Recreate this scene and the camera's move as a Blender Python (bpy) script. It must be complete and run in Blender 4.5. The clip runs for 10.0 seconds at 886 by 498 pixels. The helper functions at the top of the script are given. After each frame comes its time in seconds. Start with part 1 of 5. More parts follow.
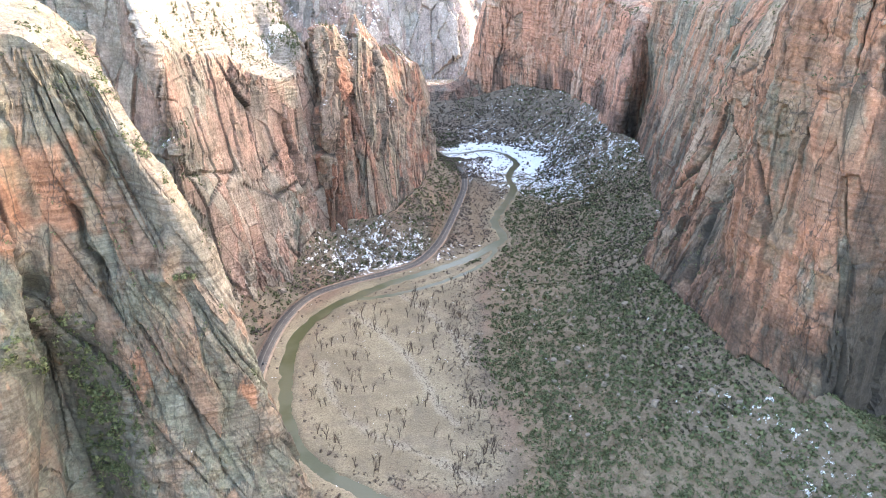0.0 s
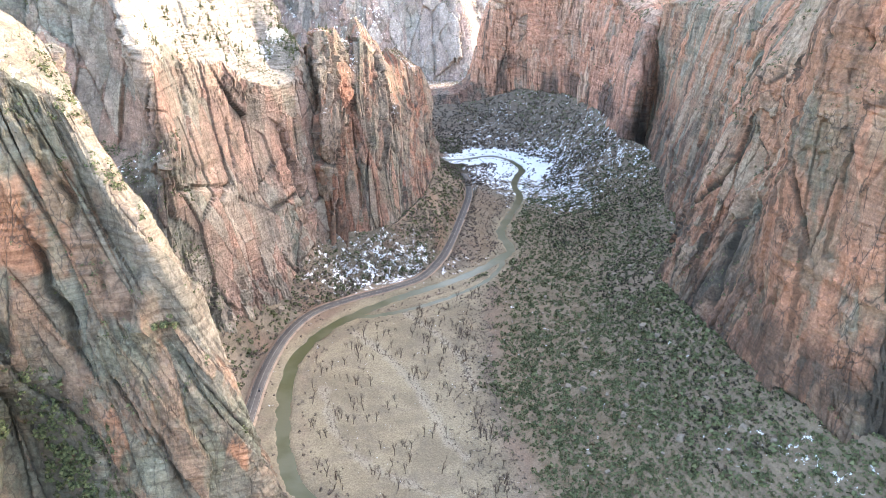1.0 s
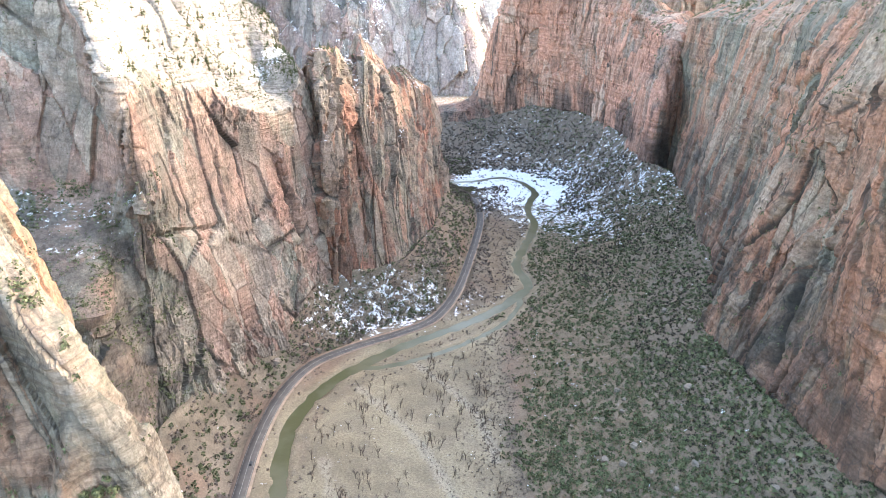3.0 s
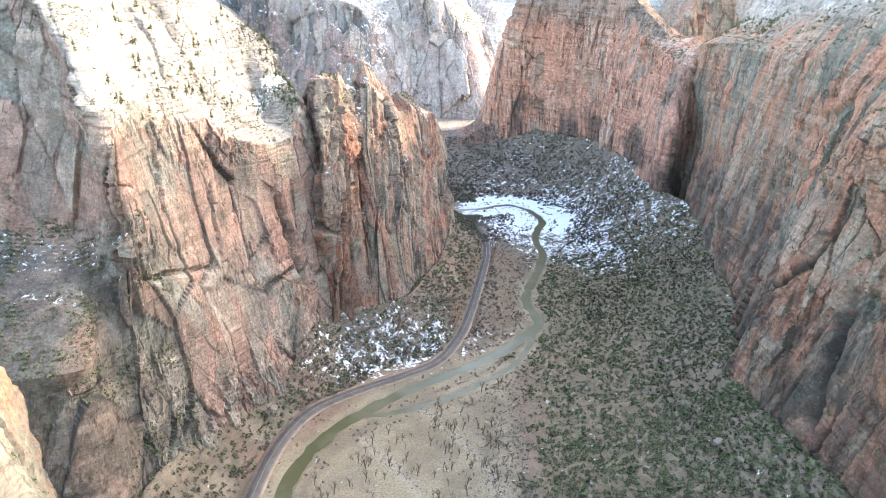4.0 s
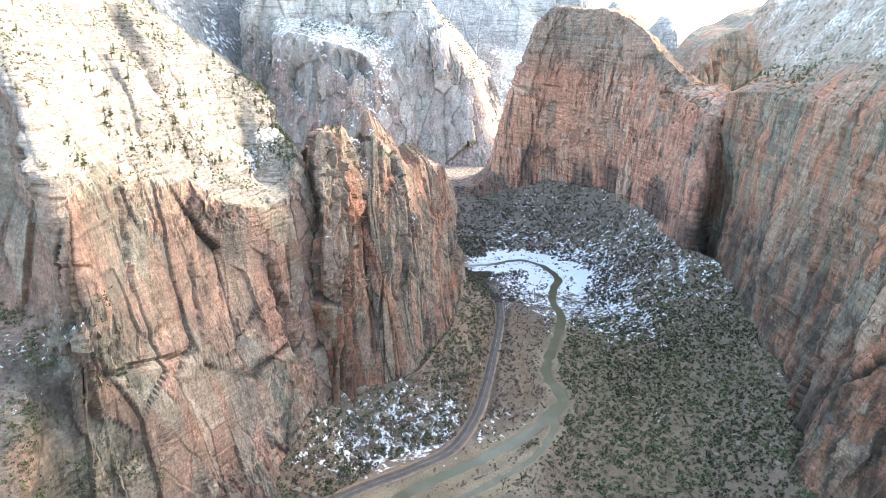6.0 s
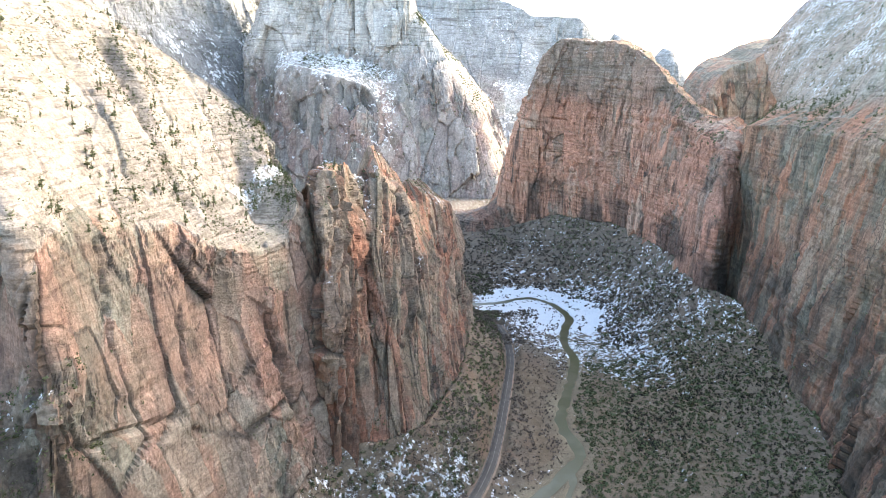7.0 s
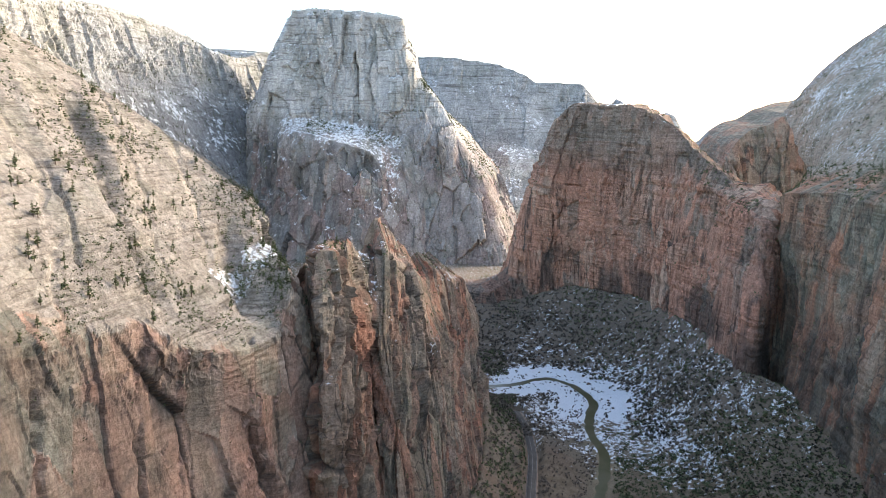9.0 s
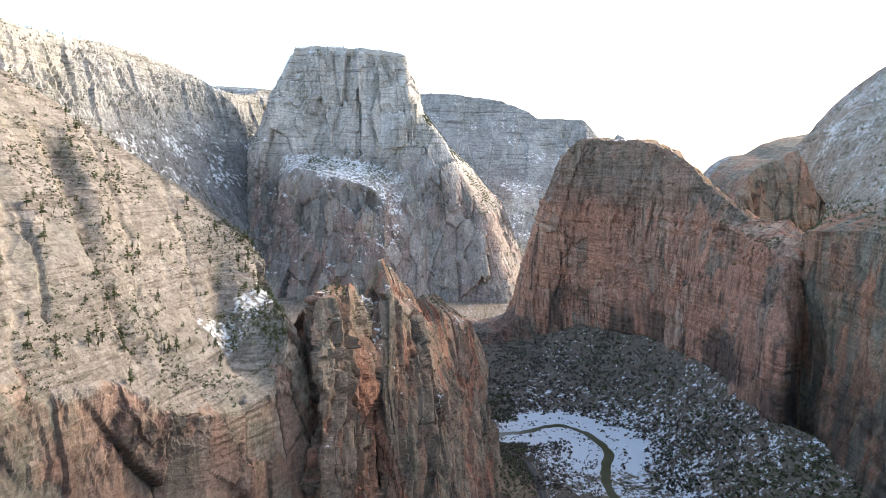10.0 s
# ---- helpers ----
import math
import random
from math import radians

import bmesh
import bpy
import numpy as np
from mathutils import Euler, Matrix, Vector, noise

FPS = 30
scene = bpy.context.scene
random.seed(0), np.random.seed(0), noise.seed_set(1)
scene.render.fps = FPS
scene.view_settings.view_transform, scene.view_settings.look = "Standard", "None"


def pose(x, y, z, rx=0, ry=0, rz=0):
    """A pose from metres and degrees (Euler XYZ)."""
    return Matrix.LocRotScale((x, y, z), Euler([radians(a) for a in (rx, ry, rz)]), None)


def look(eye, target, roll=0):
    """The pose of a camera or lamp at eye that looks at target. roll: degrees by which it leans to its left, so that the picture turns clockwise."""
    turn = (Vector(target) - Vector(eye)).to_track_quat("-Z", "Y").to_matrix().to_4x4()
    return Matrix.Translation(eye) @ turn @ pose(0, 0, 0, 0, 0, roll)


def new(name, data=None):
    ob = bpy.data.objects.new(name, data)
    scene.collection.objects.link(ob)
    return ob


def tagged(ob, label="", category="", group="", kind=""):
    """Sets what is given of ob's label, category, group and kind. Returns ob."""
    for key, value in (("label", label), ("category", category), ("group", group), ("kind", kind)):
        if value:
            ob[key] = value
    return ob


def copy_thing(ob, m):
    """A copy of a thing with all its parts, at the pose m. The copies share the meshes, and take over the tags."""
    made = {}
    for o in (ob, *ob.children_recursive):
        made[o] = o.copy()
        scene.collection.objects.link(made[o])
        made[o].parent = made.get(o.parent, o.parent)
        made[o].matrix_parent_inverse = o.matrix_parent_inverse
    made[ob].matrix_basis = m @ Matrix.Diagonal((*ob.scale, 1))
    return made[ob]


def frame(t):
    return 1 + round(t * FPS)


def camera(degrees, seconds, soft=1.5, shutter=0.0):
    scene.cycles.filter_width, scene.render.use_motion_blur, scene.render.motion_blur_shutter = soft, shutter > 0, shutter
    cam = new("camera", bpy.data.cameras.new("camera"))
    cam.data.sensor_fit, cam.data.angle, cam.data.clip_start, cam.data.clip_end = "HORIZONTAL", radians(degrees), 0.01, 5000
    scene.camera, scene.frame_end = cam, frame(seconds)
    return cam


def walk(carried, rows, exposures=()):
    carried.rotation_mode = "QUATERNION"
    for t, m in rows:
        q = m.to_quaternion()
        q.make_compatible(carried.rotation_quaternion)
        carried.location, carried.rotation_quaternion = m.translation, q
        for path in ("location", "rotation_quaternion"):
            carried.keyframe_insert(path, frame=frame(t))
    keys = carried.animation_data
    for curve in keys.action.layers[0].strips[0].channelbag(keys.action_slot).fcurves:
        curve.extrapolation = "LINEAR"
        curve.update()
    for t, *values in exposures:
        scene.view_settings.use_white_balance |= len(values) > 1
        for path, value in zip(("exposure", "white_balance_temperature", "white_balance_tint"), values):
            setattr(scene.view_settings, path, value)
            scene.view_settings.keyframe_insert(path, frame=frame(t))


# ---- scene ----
cam = camera(67.9, 10.0, 0.8)
PATH = [
    (0, (0.862, 0.859, 326.273), (0.866, 2.686, 325.461), 1.6),
    (0.5, (-2.15, 17.6, 326.414), (-2.145, 19.428, 325.603), 1.6),
    (1, (-5.577, 36.1, 326.755), (-5.572, 37.928, 325.943), 1.6),
    (1.5, (-8.299, 53.092, 327.078), (-8.295, 54.92, 326.268), 1.6),
    (2, (-11.513, 71.63, 327.199), (-11.51, 73.459, 326.391), 1.6),
    (2.5, (-14.332, 88.207, 327.182), (-14.331, 90.041, 326.382), 1.6),
    (2.7, (-15.635, 95.4, 327.328), (-15.634, 97.235, 326.532), 1.5),
    (4, (-24.429, 142.602, 328.701), (-24.431, 144.465, 327.972), 1.5),
    (4.5, (-27.581, 159.104, 328.612), (-27.585, 160.977, 327.91), 1.5),
    (5, (-30.234, 177.953, 328.456), (-30.241, 179.837, 327.787), 1.5),
    (6.3, (-37.004, 223.453, 327.412), (-37.018, 225.364, 326.825), 1.4),
    (6.5, (-38.315, 230.8, 327.616), (-38.331, 232.717, 327.046), 1.3),
    (7, (-41.631, 249.616, 327.854), (-41.65, 251.547, 327.332), 1.3),
    (7.5, (-44.433, 266.625, 327.696), (-44.454, 268.566, 327.211), 1.2),
    (8, (-47.442, 285.405, 327.795), (-47.466, 287.356, 327.356), 1.2),
    (8.5, (-50.618, 302.76, 328.223), (-50.644, 304.719, 327.823), 1.1),
    (9, (-53.572, 320.905, 328.326), (-53.602, 322.876, 327.988), 1.0),
    (9.5, (-56.92, 337.819, 328.674), (-56.951, 339.798, 328.386), 1.0),
    (10, (-59.714, 355.396, 329.152), (-59.75, 357.383, 328.919), 0.8),
]
EXPOSURES = [(0.0, 3.48, 7050, 10), (2.5, 3.48, 6900, 8), (4.5, 3.5, 6850, 6), (6.5, 3.1, 6850, 5), (7.0, 2.95, 6850, 5), (8.0, 2.42, 6800, 5), (9.0, 2.1, 6750, 6), (10.0, 2.0, 6750, 7)]
walk(cam, [(t, look(eye, target, roll)) for t, eye, target, roll in PATH], EXPOSURES)

# ---- world and sun ----
SUN_AZIMUTH, SUN_ELEVATION = 56.0, 23.5      # degrees to the right of straight ahead (+y), and above the horizon
world = bpy.data.worlds.new("world")
scene.world = world
world.use_nodes = True
wn = world.node_tree
sky = wn.nodes.new("ShaderNodeTexSky")
sky.sky_type = 'NISHITA'
sky.sun_disc = False
sky.sun_elevation = radians(SUN_ELEVATION)
sky.sun_rotation = radians(SUN_AZIMUTH)
sky.altitude, sky.air_density, sky.dust_density, sky.ozone_density = 1500.0, 1.0, 9.0, 1.0
wn.links.new(sky.outputs[0], wn.nodes["Background"].inputs[0])
wn.nodes["Background"].inputs[1].default_value = 0.15
sun_data = bpy.data.lights.new("sun", 'SUN')
sun_data.energy, sun_data.angle, sun_data.color = 0.48, radians(0.8), (1.0, 0.93, 0.82)
sun = new("sun", sun_data)
sx = math.sin(radians(SUN_AZIMUTH)) * math.cos(radians(SUN_ELEVATION))
sy = math.cos(radians(SUN_AZIMUTH)) * math.cos(radians(SUN_ELEVATION))
sz = math.sin(radians(SUN_ELEVATION))
sun.matrix_world = look((sx * 800, sy * 800, 900 + sz * 800), (0, 0, 900))


# ---- materials ----
class Nodes:
    """Short hand for building one material's node tree."""

    def __init__(self, name, roughness=0.9, specular=0.2):
        self.mat = bpy.data.materials.new(name)
        self.mat.use_nodes = True
        self.tree = self.mat.node_tree
        self.bsdf = self.tree.nodes["Principled BSDF"]
        self.bsdf.inputs["Roughness"].default_value = roughness
        self.bsdf.inputs["Specular IOR Level"].default_value = specular
        self.pos = self.tree.nodes.new("ShaderNodeTexCoord").outputs["Object"]

    def link(self, a, b):
        self.tree.links.new(a, b)

    def feed(self, socket, value):
        if isinstance(value, (int, float)):
            socket.default_value = value
        elif isinstance(value, tuple):
            socket.default_value = (*value, 1.0) if len(value) == 3 else value
        else:
            self.link(value, socket)

    def scaled(self, sx_, sy_, sz_, shift=0.0):
        m = self.tree.nodes.new("ShaderNodeMapping")
        m.inputs["Scale"].default_value = (sx_, sy_, sz_)
        m.inputs["Location"].default_value = (shift, shift * 0.7, shift * 1.3)
        self.link(self.pos, m.inputs["Vector"])
        return m.outputs[0]

    def noise(self, scale, detail=4.0, rough=0.55, shift=0.0, warp=0.0):
        n = self.tree.nodes.new("ShaderNodeTexNoise")
        n.inputs["Scale"].default_value = 1.0
        n.inputs["Detail"].default_value = detail
        n.inputs["Roughness"].default_value = rough
        n.inputs["Distortion"].default_value = warp
        s = scale if isinstance(scale, tuple) else (scale, scale, scale)
        self.link(self.scaled(*s, shift), n.inputs["Vector"])
        return n.outputs["Fac"]

    def ramp(self, value, lo, hi):
        m = self.tree.nodes.new("ShaderNodeMapRange")
        m.interpolation_type = 'SMOOTHSTEP'
        m.inputs["From Min"].default_value = lo
        m.inputs["From Max"].default_value = hi
        self.feed(m.inputs["Value"], value)
        return m.outputs[0]

    def math(self, op, a, b=0.0):
        m = self.tree.nodes.new("ShaderNodeMath")
        m.operation = "SUBTRACT" if op == "PLAIN_SUB" else op
        m.use_clamp = op == "SUBTRACT"
        self.feed(m.inputs[0], a)
        self.feed(m.inputs[1], b)
        return m.outputs[0]

    def mix(self, fac, a, b, blend='MIX'):
        m = self.tree.nodes.new("ShaderNodeMix")
        m.data_type, m.blend_type = 'RGBA', blend
        self.feed(m.inputs["Factor"], fac)
        self.feed(m.inputs["A"], a)
        self.feed(m.inputs["B"], b)
        return m.outputs["Result"]

    def joints(self, scale, width, shift=0.0):
        """Thin dark joints between cells, 1 on the joint."""
        v = self.tree.nodes.new("ShaderNodeTexVoronoi")
        v.feature = 'DISTANCE_TO_EDGE'
        v.inputs["Scale"].default_value = 1.0
        warp = self.tree.nodes.new("ShaderNodeVectorMath")
        warp.operation = 'MULTIPLY_ADD'
        noise_ = self.tree.nodes.new("ShaderNodeTexNoise")
        noise_.inputs["Scale"].default_value = 1.7
        noise_.inputs["Detail"].default_value = 4.0
        base = self.scaled(*scale, shift)
        self.link(base, noise_.inputs["Vector"])
        self.link(noise_.outputs["Color"], warp.inputs[0])
        warp.inputs[1].default_value = (0.55, 0.55, 0.55)
        self.link(base, warp.inputs[2])
        self.link(warp.outputs[0], v.inputs["Vector"])
        m = self.tree.nodes.new("ShaderNodeMapRange")
        m.inputs["From Min"].default_value = 0.0
        m.inputs["From Max"].default_value = width
        m.inputs["To Min"].default_value = 1.0
        m.inputs["To Max"].default_value = 0.0
        self.link(v.outputs["Distance"], m.inputs["Value"])
        return m.outputs[0]

    def blocks(self, scale, shift=0.0):
        """A random value from 0 to 1 for each angular block."""
        v = self.tree.nodes.new("ShaderNodeTexVoronoi")
        v.inputs["Scale"].default_value = 1.0
        warp = self.tree.nodes.new("ShaderNodeVectorMath")
        warp.operation = 'MULTIPLY_ADD'
        noise_ = self.tree.nodes.new("ShaderNodeTexNoise")
        noise_.inputs["Scale"].default_value = 1.3
        noise_.inputs["Detail"].default_value = 5.0
        noise_.inputs["Roughness"].default_value = 0.7
        base = self.scaled(*scale, shift)
        self.link(base, noise_.inputs["Vector"])
        self.link(noise_.outputs["Color"], warp.inputs[0])
        warp.inputs[1].default_value = (0.6, 0.6, 0.6)
        self.link(base, warp.inputs[2])
        self.link(warp.outputs[0], v.inputs["Vector"])
        split = self.tree.nodes.new("ShaderNodeSeparateColor")
        self.link(v.outputs["Color"], split.inputs[0])
        return split.outputs[0]

    def spread(self, value, lo, hi, to_lo, to_hi):
        m = self.tree.nodes.new("ShaderNodeMapRange")
        for key, v in (("From Min", lo), ("From Max", hi), ("To Min", to_lo), ("To Max", to_hi)):
            m.inputs[key].default_value = v
        self.feed(m.inputs["Value"], value)
        return m.outputs[0]

    def scale_colour(self, c, factor):
        m = self.tree.nodes.new("ShaderNodeVectorMath")
        m.operation = 'SCALE'
        self.feed(m.inputs[0], c)
        self.link(factor, m.inputs["Scale"])
        return m.outputs[0]

    def attr(self, name):
        a = self.tree.nodes.new("ShaderNodeAttribute")
        a.attribute_name = name
        return a.outputs["Fac"]

    def random(self):
        return self.tree.nodes.new("ShaderNodeObjectInfo").outputs["Random"]

    def island(self):
        return self.tree.nodes.new("ShaderNodeNewGeometry").outputs["Random Per Island"]

    def bump(self, height, strength, distance):
        b = self.tree.nodes.new("ShaderNodeBump")
        b.inputs["Strength"].default_value = strength
        b.inputs["Distance"].default_value = distance
        self.link(height, b.inputs["Height"])
        self.link(b.outputs[0], self.bsdf.inputs["Normal"])

    def colour(self, c):
        self.feed(self.bsdf.inputs["Base Color"], c)
        return self.mat


def rock_material(name, red, tan, pale, varnish, varnish_amount=0.55, red_lo=0.42, red_hi=0.58, size=1.0, lichen=0.3, snowy=1.0, joint_amount=0.75, grey=(0.27, 0.25, 0.195), strata=0.6, red_panels=0.75, deep=0.58, curtains=0.22):
    """Sandstone: red and tan beds, pale slickrock where the mesh says so, dark varnish streaks, lichen, snow on the mesh's snow mask."""
    n = Nodes(name, 0.92, 0.15)
    k = 1.0 / size
    patch = n.ramp(n.noise((0.022 * k, 0.022 * k, 0.010 * k), 5, 0.6), red_lo, red_hi)
    patch = n.math('MAXIMUM', patch, n.math('MULTIPLY', n.attr("rust"), n.ramp(n.noise((0.022 * k, 0.022 * k, 0.013 * k), 5, 0.6, 71.0), 0.36, 0.46)))
    c = n.mix(patch, tan, red)
    c = n.mix(n.math('MULTIPLY', n.ramp(n.attr("slab"), 0.10, 0.15), red_panels), c, red)
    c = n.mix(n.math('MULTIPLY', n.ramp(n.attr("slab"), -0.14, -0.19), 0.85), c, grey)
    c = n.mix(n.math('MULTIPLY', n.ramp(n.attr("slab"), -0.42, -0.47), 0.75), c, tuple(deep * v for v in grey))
    c = n.mix(n.math('MULTIPLY', n.ramp(n.attr("slab"), 0.44, 0.49), 0.8), c, tuple(1.12 * v for v in tan))
    c = n.mix(n.math('MULTIPLY', n.ramp(n.noise((0.05 * k, 0.05 * k, 0.03 * k), 4, 0.6, 31.0), 0.45, 0.62), 0.6), c, tuple(0.5 * (a + b) * 0.8 for a, b in zip(red, tan)))
    c = n.mix(n.math('MULTIPLY', n.math('MULTIPLY', n.attr("rust"), 0.85), n.ramp(n.noise((0.035 * k, 0.035 * k, 0.016 * k), 5, 0.6, 73.0), 0.40, 0.50)), c, tuple(0.96 * v for v in red))
    c = n.mix(n.attr("pale"), c, n.mix(n.ramp(n.noise(0.03 * k, 4, 0.6, 7.0), 0.4, 0.65), pale, tuple(0.72 * p + 0.28 * t for p, t in zip(pale, tan))))
    bands = n.math('MULTIPLY', n.ramp(n.noise((0.006 * k, 0.006 * k, 0.32 * k), 5, 0.65, 3.0, 0.0), 0.46, 0.60), n.ramp(n.noise(0.016 * k, 3, 0.5, 37.0), 0.42, 0.6))
    c = n.mix(n.math('MULTIPLY', bands, 0.5 * strata), c, (0.30, 0.24, 0.19), 'MULTIPLY')
    green = n.math('MULTIPLY', n.ramp(n.noise((0.045 * k, 0.045 * k, 0.018 * k), 5, 0.6, 17.0), 0.50, 0.62), lichen)
    c = n.mix(green, c, (0.20, 0.20, 0.14))
    streak = n.ramp(n.noise((0.08 * k, 0.08 * k, 0.007 * k), 5, 0.6, 11.0), 0.52, 0.70)
    where = n.ramp(n.noise((0.014 * k, 0.014 * k, 0.012 * k), 3, 0.5, 23.0), 0.36, 0.56)
    dark = n.math('MULTIPLY', n.math('MULTIPLY', streak, where), varnish_amount)
    dark = n.math('MULTIPLY', dark, n.math('SUBTRACT', 1.0, n.math('MULTIPLY', n.attr("pale"), 0.75)))
    c = n.mix(dark, c, varnish)
    # Mask of real varnish and of recess shade, both in the varnish colour.
    c = n.mix(n.attr("stain_shade"), c, varnish)
    speck = n.ramp(n.noise(0.7 * k, 3, 0.7, 5.0), 0.35, 0.7)
    c = n.mix(n.math('MULTIPLY', speck, 0.3), c, (0.42, 0.39, 0.36), 'MULTIPLY')
    c = n.scale_colour(c, n.spread(n.noise(0.5 * k, 9, 0.72, 81.0), 0.30, 0.70, 0.72, 1.30))
    c = n.scale_colour(c, n.spread(n.noise((0.05 * k, 0.05 * k, 0.55 * k), 6, 0.7, 83.0), 0.34, 0.66, 1 - 0.16 * strata, 1 + 0.14 * strata))
    curtain = n.noise((0.30 * k, 0.30 * k, 0.012 * k), 6, 0.66, 97.0)
    c = n.scale_colour(c, n.math('PLAIN_SUB', 1.0, n.math('MULTIPLY', n.math('MULTIPLY', n.ramp(curtain, 0.47, 0.62), n.ramp(n.noise(0.02 * k, 3, 0.5, 99.0), 0.40, 0.58)), n.math('PLAIN_SUB', curtains, n.math('MULTIPLY', n.attr("pale"), 0.9 * curtains)))))
    lamina = n.ramp(n.noise((0.03 * k, 0.045 * k, 0.42 * k), 6, 0.72, 87.0, 0.4), 0.50, 0.66)
    c = n.mix(n.math('MULTIPLY', n.math('MULTIPLY', lamina, n.attr("pale")), 0.75), c, (0.36, 0.33, 0.30), 'MULTIPLY')
    spall = n.ramp(n.noise((0.16 * k, 0.16 * k, 0.34 * k), 7, 0.76, 91.0), 0.53, 0.60)
    c = n.mix(n.math('MULTIPLY', spall, 0.12 + 0.28 * strata), c, (0.42, 0.40, 0.38), 'MULTIPLY')
    block_a, block_b = n.blocks((0.20 * k, 0.20 * k, 0.085 * k), 5.0), n.blocks((0.55 * k, 0.55 * k, 0.42 * k), 9.0)
    broken = n.ramp(n.noise(0.03 * k, 3, 0.5, 45.0), 0.38, 0.58)
    c = n.scale_colour(c, n.spread(block_a, 0.0, 1.0, 0.84, 1.15))
    c = n.scale_colour(c, n.spread(block_b, 0.0, 1.0, 0.90, 1.10))
    grime = n.ramp(n.noise((0.5 * k, 0.5 * k, 1.2 * k), 4, 0.7, 41.0), 0.60, 0.72)
    c = n.mix(n.math('MULTIPLY', grime, 0.4), c, (0.09, 0.085, 0.06))
    joint_dark = n.math('PLAIN_SUB', joint_amount, n.math('MULTIPLY', n.attr("pale"), 0.66 * joint_amount))
    gaps = n.ramp(n.noise((0.03 * k, 0.03 * k, 0.012 * k), 4, 0.6, 53.0), 0.42, 0.6)
    c = n.mix(n.math('MULTIPLY', n.math('MULTIPLY', n.joints((0.05 * k, 0.05 * k, 0.012 * k), 0.022, 3.0), gaps), joint_dark), c, (0.05, 0.042, 0.036))
    c = n.mix(n.math('MULTIPLY', n.math('MULTIPLY', n.joints((0.16 * k, 0.16 * k, 0.08 * k), 0.05, 13.0), n.ramp(n.noise(0.04 * k, 4, 0.6, 63.0), 0.48, 0.62)), joint_dark), c, (0.07, 0.058, 0.05))
    # Thin dark joints, together with the painted shade of carved clefts.
    c = n.mix(n.math('MULTIPLY', n.attr("seam_shade"), n.math('PLAIN_SUB', 0.85, n.math('MULTIPLY', n.attr("pale"), 0.5))), c, (0.055, 0.048, 0.04))
    snow = n.math('MULTIPLY', n.ramp(n.math('ADD', n.attr("snow"), n.math('MULTIPLY', n.math('PLAIN_SUB', n.noise(0.26 * k, 6, 0.75, 2.0), 0.5), 1.8)), 0.46, 0.58), snowy)
    c = n.mix(snow, c, (0.84, 0.83, 0.82))
    h = n.math('MULTIPLY', n.noise((0.35 * k, 0.35 * k, 0.7 * k), 8, 0.74, 9.0), 1.0)
    steps = n.math('ADD', n.math('MULTIPLY', block_a, 0.9), n.math('MULTIPLY', n.math('MULTIPLY', block_b, broken), 0.55))
    n.bump(n.math('ADD', h, steps), 0.7, 1.8 * size)
    return n.colour(c)


RED, TAN, PALE, VARNISH = (0.47, 0.275, 0.20), (0.47, 0.39, 0.30), (0.39, 0.33, 0.275), (0.13, 0.11, 0.09)
ROCK_LEFT = rock_material("sandstone_massif", RED, TAN, PALE, VARNISH, 0.3, joint_amount=0.35, grey=(0.30, 0.285, 0.225), red_panels=0.7)
ROCK_ORGAN = rock_material("sandstone_fins", (0.38, 0.185, 0.12), (0.31, 0.24, 0.178), (0.50, 0.40, 0.30), (0.085, 0.072, 0.06), 0.75, lichen=0.35, strata=0.3, grey=(0.29, 0.235, 0.175), red_panels=0.5)
ROCK_RIGHT = rock_material("sandstone_wall", (0.50, 0.245, 0.15), (0.40, 0.31, 0.22), (0.47, 0.41, 0.33), (0.075, 0.064, 0.052), 0.75, 0.45, 0.55, lichen=0.45, strata=0.6, joint_amount=0.8, grey=(0.29, 0.26, 0.195), deep=0.62)
ROCK_TABLE = rock_material("sandstone_butte", (0.60, 0.305, 0.205), (0.54, 0.385, 0.28), (0.50, 0.40, 0.315), (0.10, 0.083, 0.07), 0.95, 0.42, 0.54, 1.3, joint_amount=0.25, strata=0.6, lichen=0.1, grey=(0.40, 0.305, 0.235), deep=0.85, curtains=0.55)
ROCK_FIN = rock_material("sandstone_fin", (0.40, 0.20, 0.12), (0.20, 0.172, 0.132), (0.36, 0.315, 0.248), (0.085, 0.075, 0.06), 0.75, 0.60, 0.66, 0.7, lichen=0.5, grey=(0.22, 0.21, 0.16), strata=0.9, red_panels=0.35)
# White stone, its pale tone also standing in for distance haze.
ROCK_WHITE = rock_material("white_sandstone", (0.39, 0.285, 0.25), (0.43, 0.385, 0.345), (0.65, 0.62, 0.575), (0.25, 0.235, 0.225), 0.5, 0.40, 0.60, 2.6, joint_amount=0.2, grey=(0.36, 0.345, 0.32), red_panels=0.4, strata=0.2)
ROCK_FAR = rock_material("far_sandstone", (0.36, 0.29, 0.26), (0.40, 0.37, 0.335), (0.46, 0.44, 0.41), (0.21, 0.20, 0.195), 0.4, 0.5, 0.7, 4.0, grey=(0.47, 0.455, 0.43), red_panels=0.4, strata=0.3)


# ---- noise and surfaces ----
def hashed(i, j, k, seed):
    h = (i * 374761393 + j * 668265263 + k * 2147483647 + seed * 1274126177) & 0xFFFFFFFF
    h = ((h ^ (h >> 13)) * 1274126177) & 0xFFFFFFFF
    h = h ^ (h >> 16)
    return (h & 0xFFFFFF).astype(np.float32) * np.float32(2.0 / 0xFFFFFF) - np.float32(1.0)


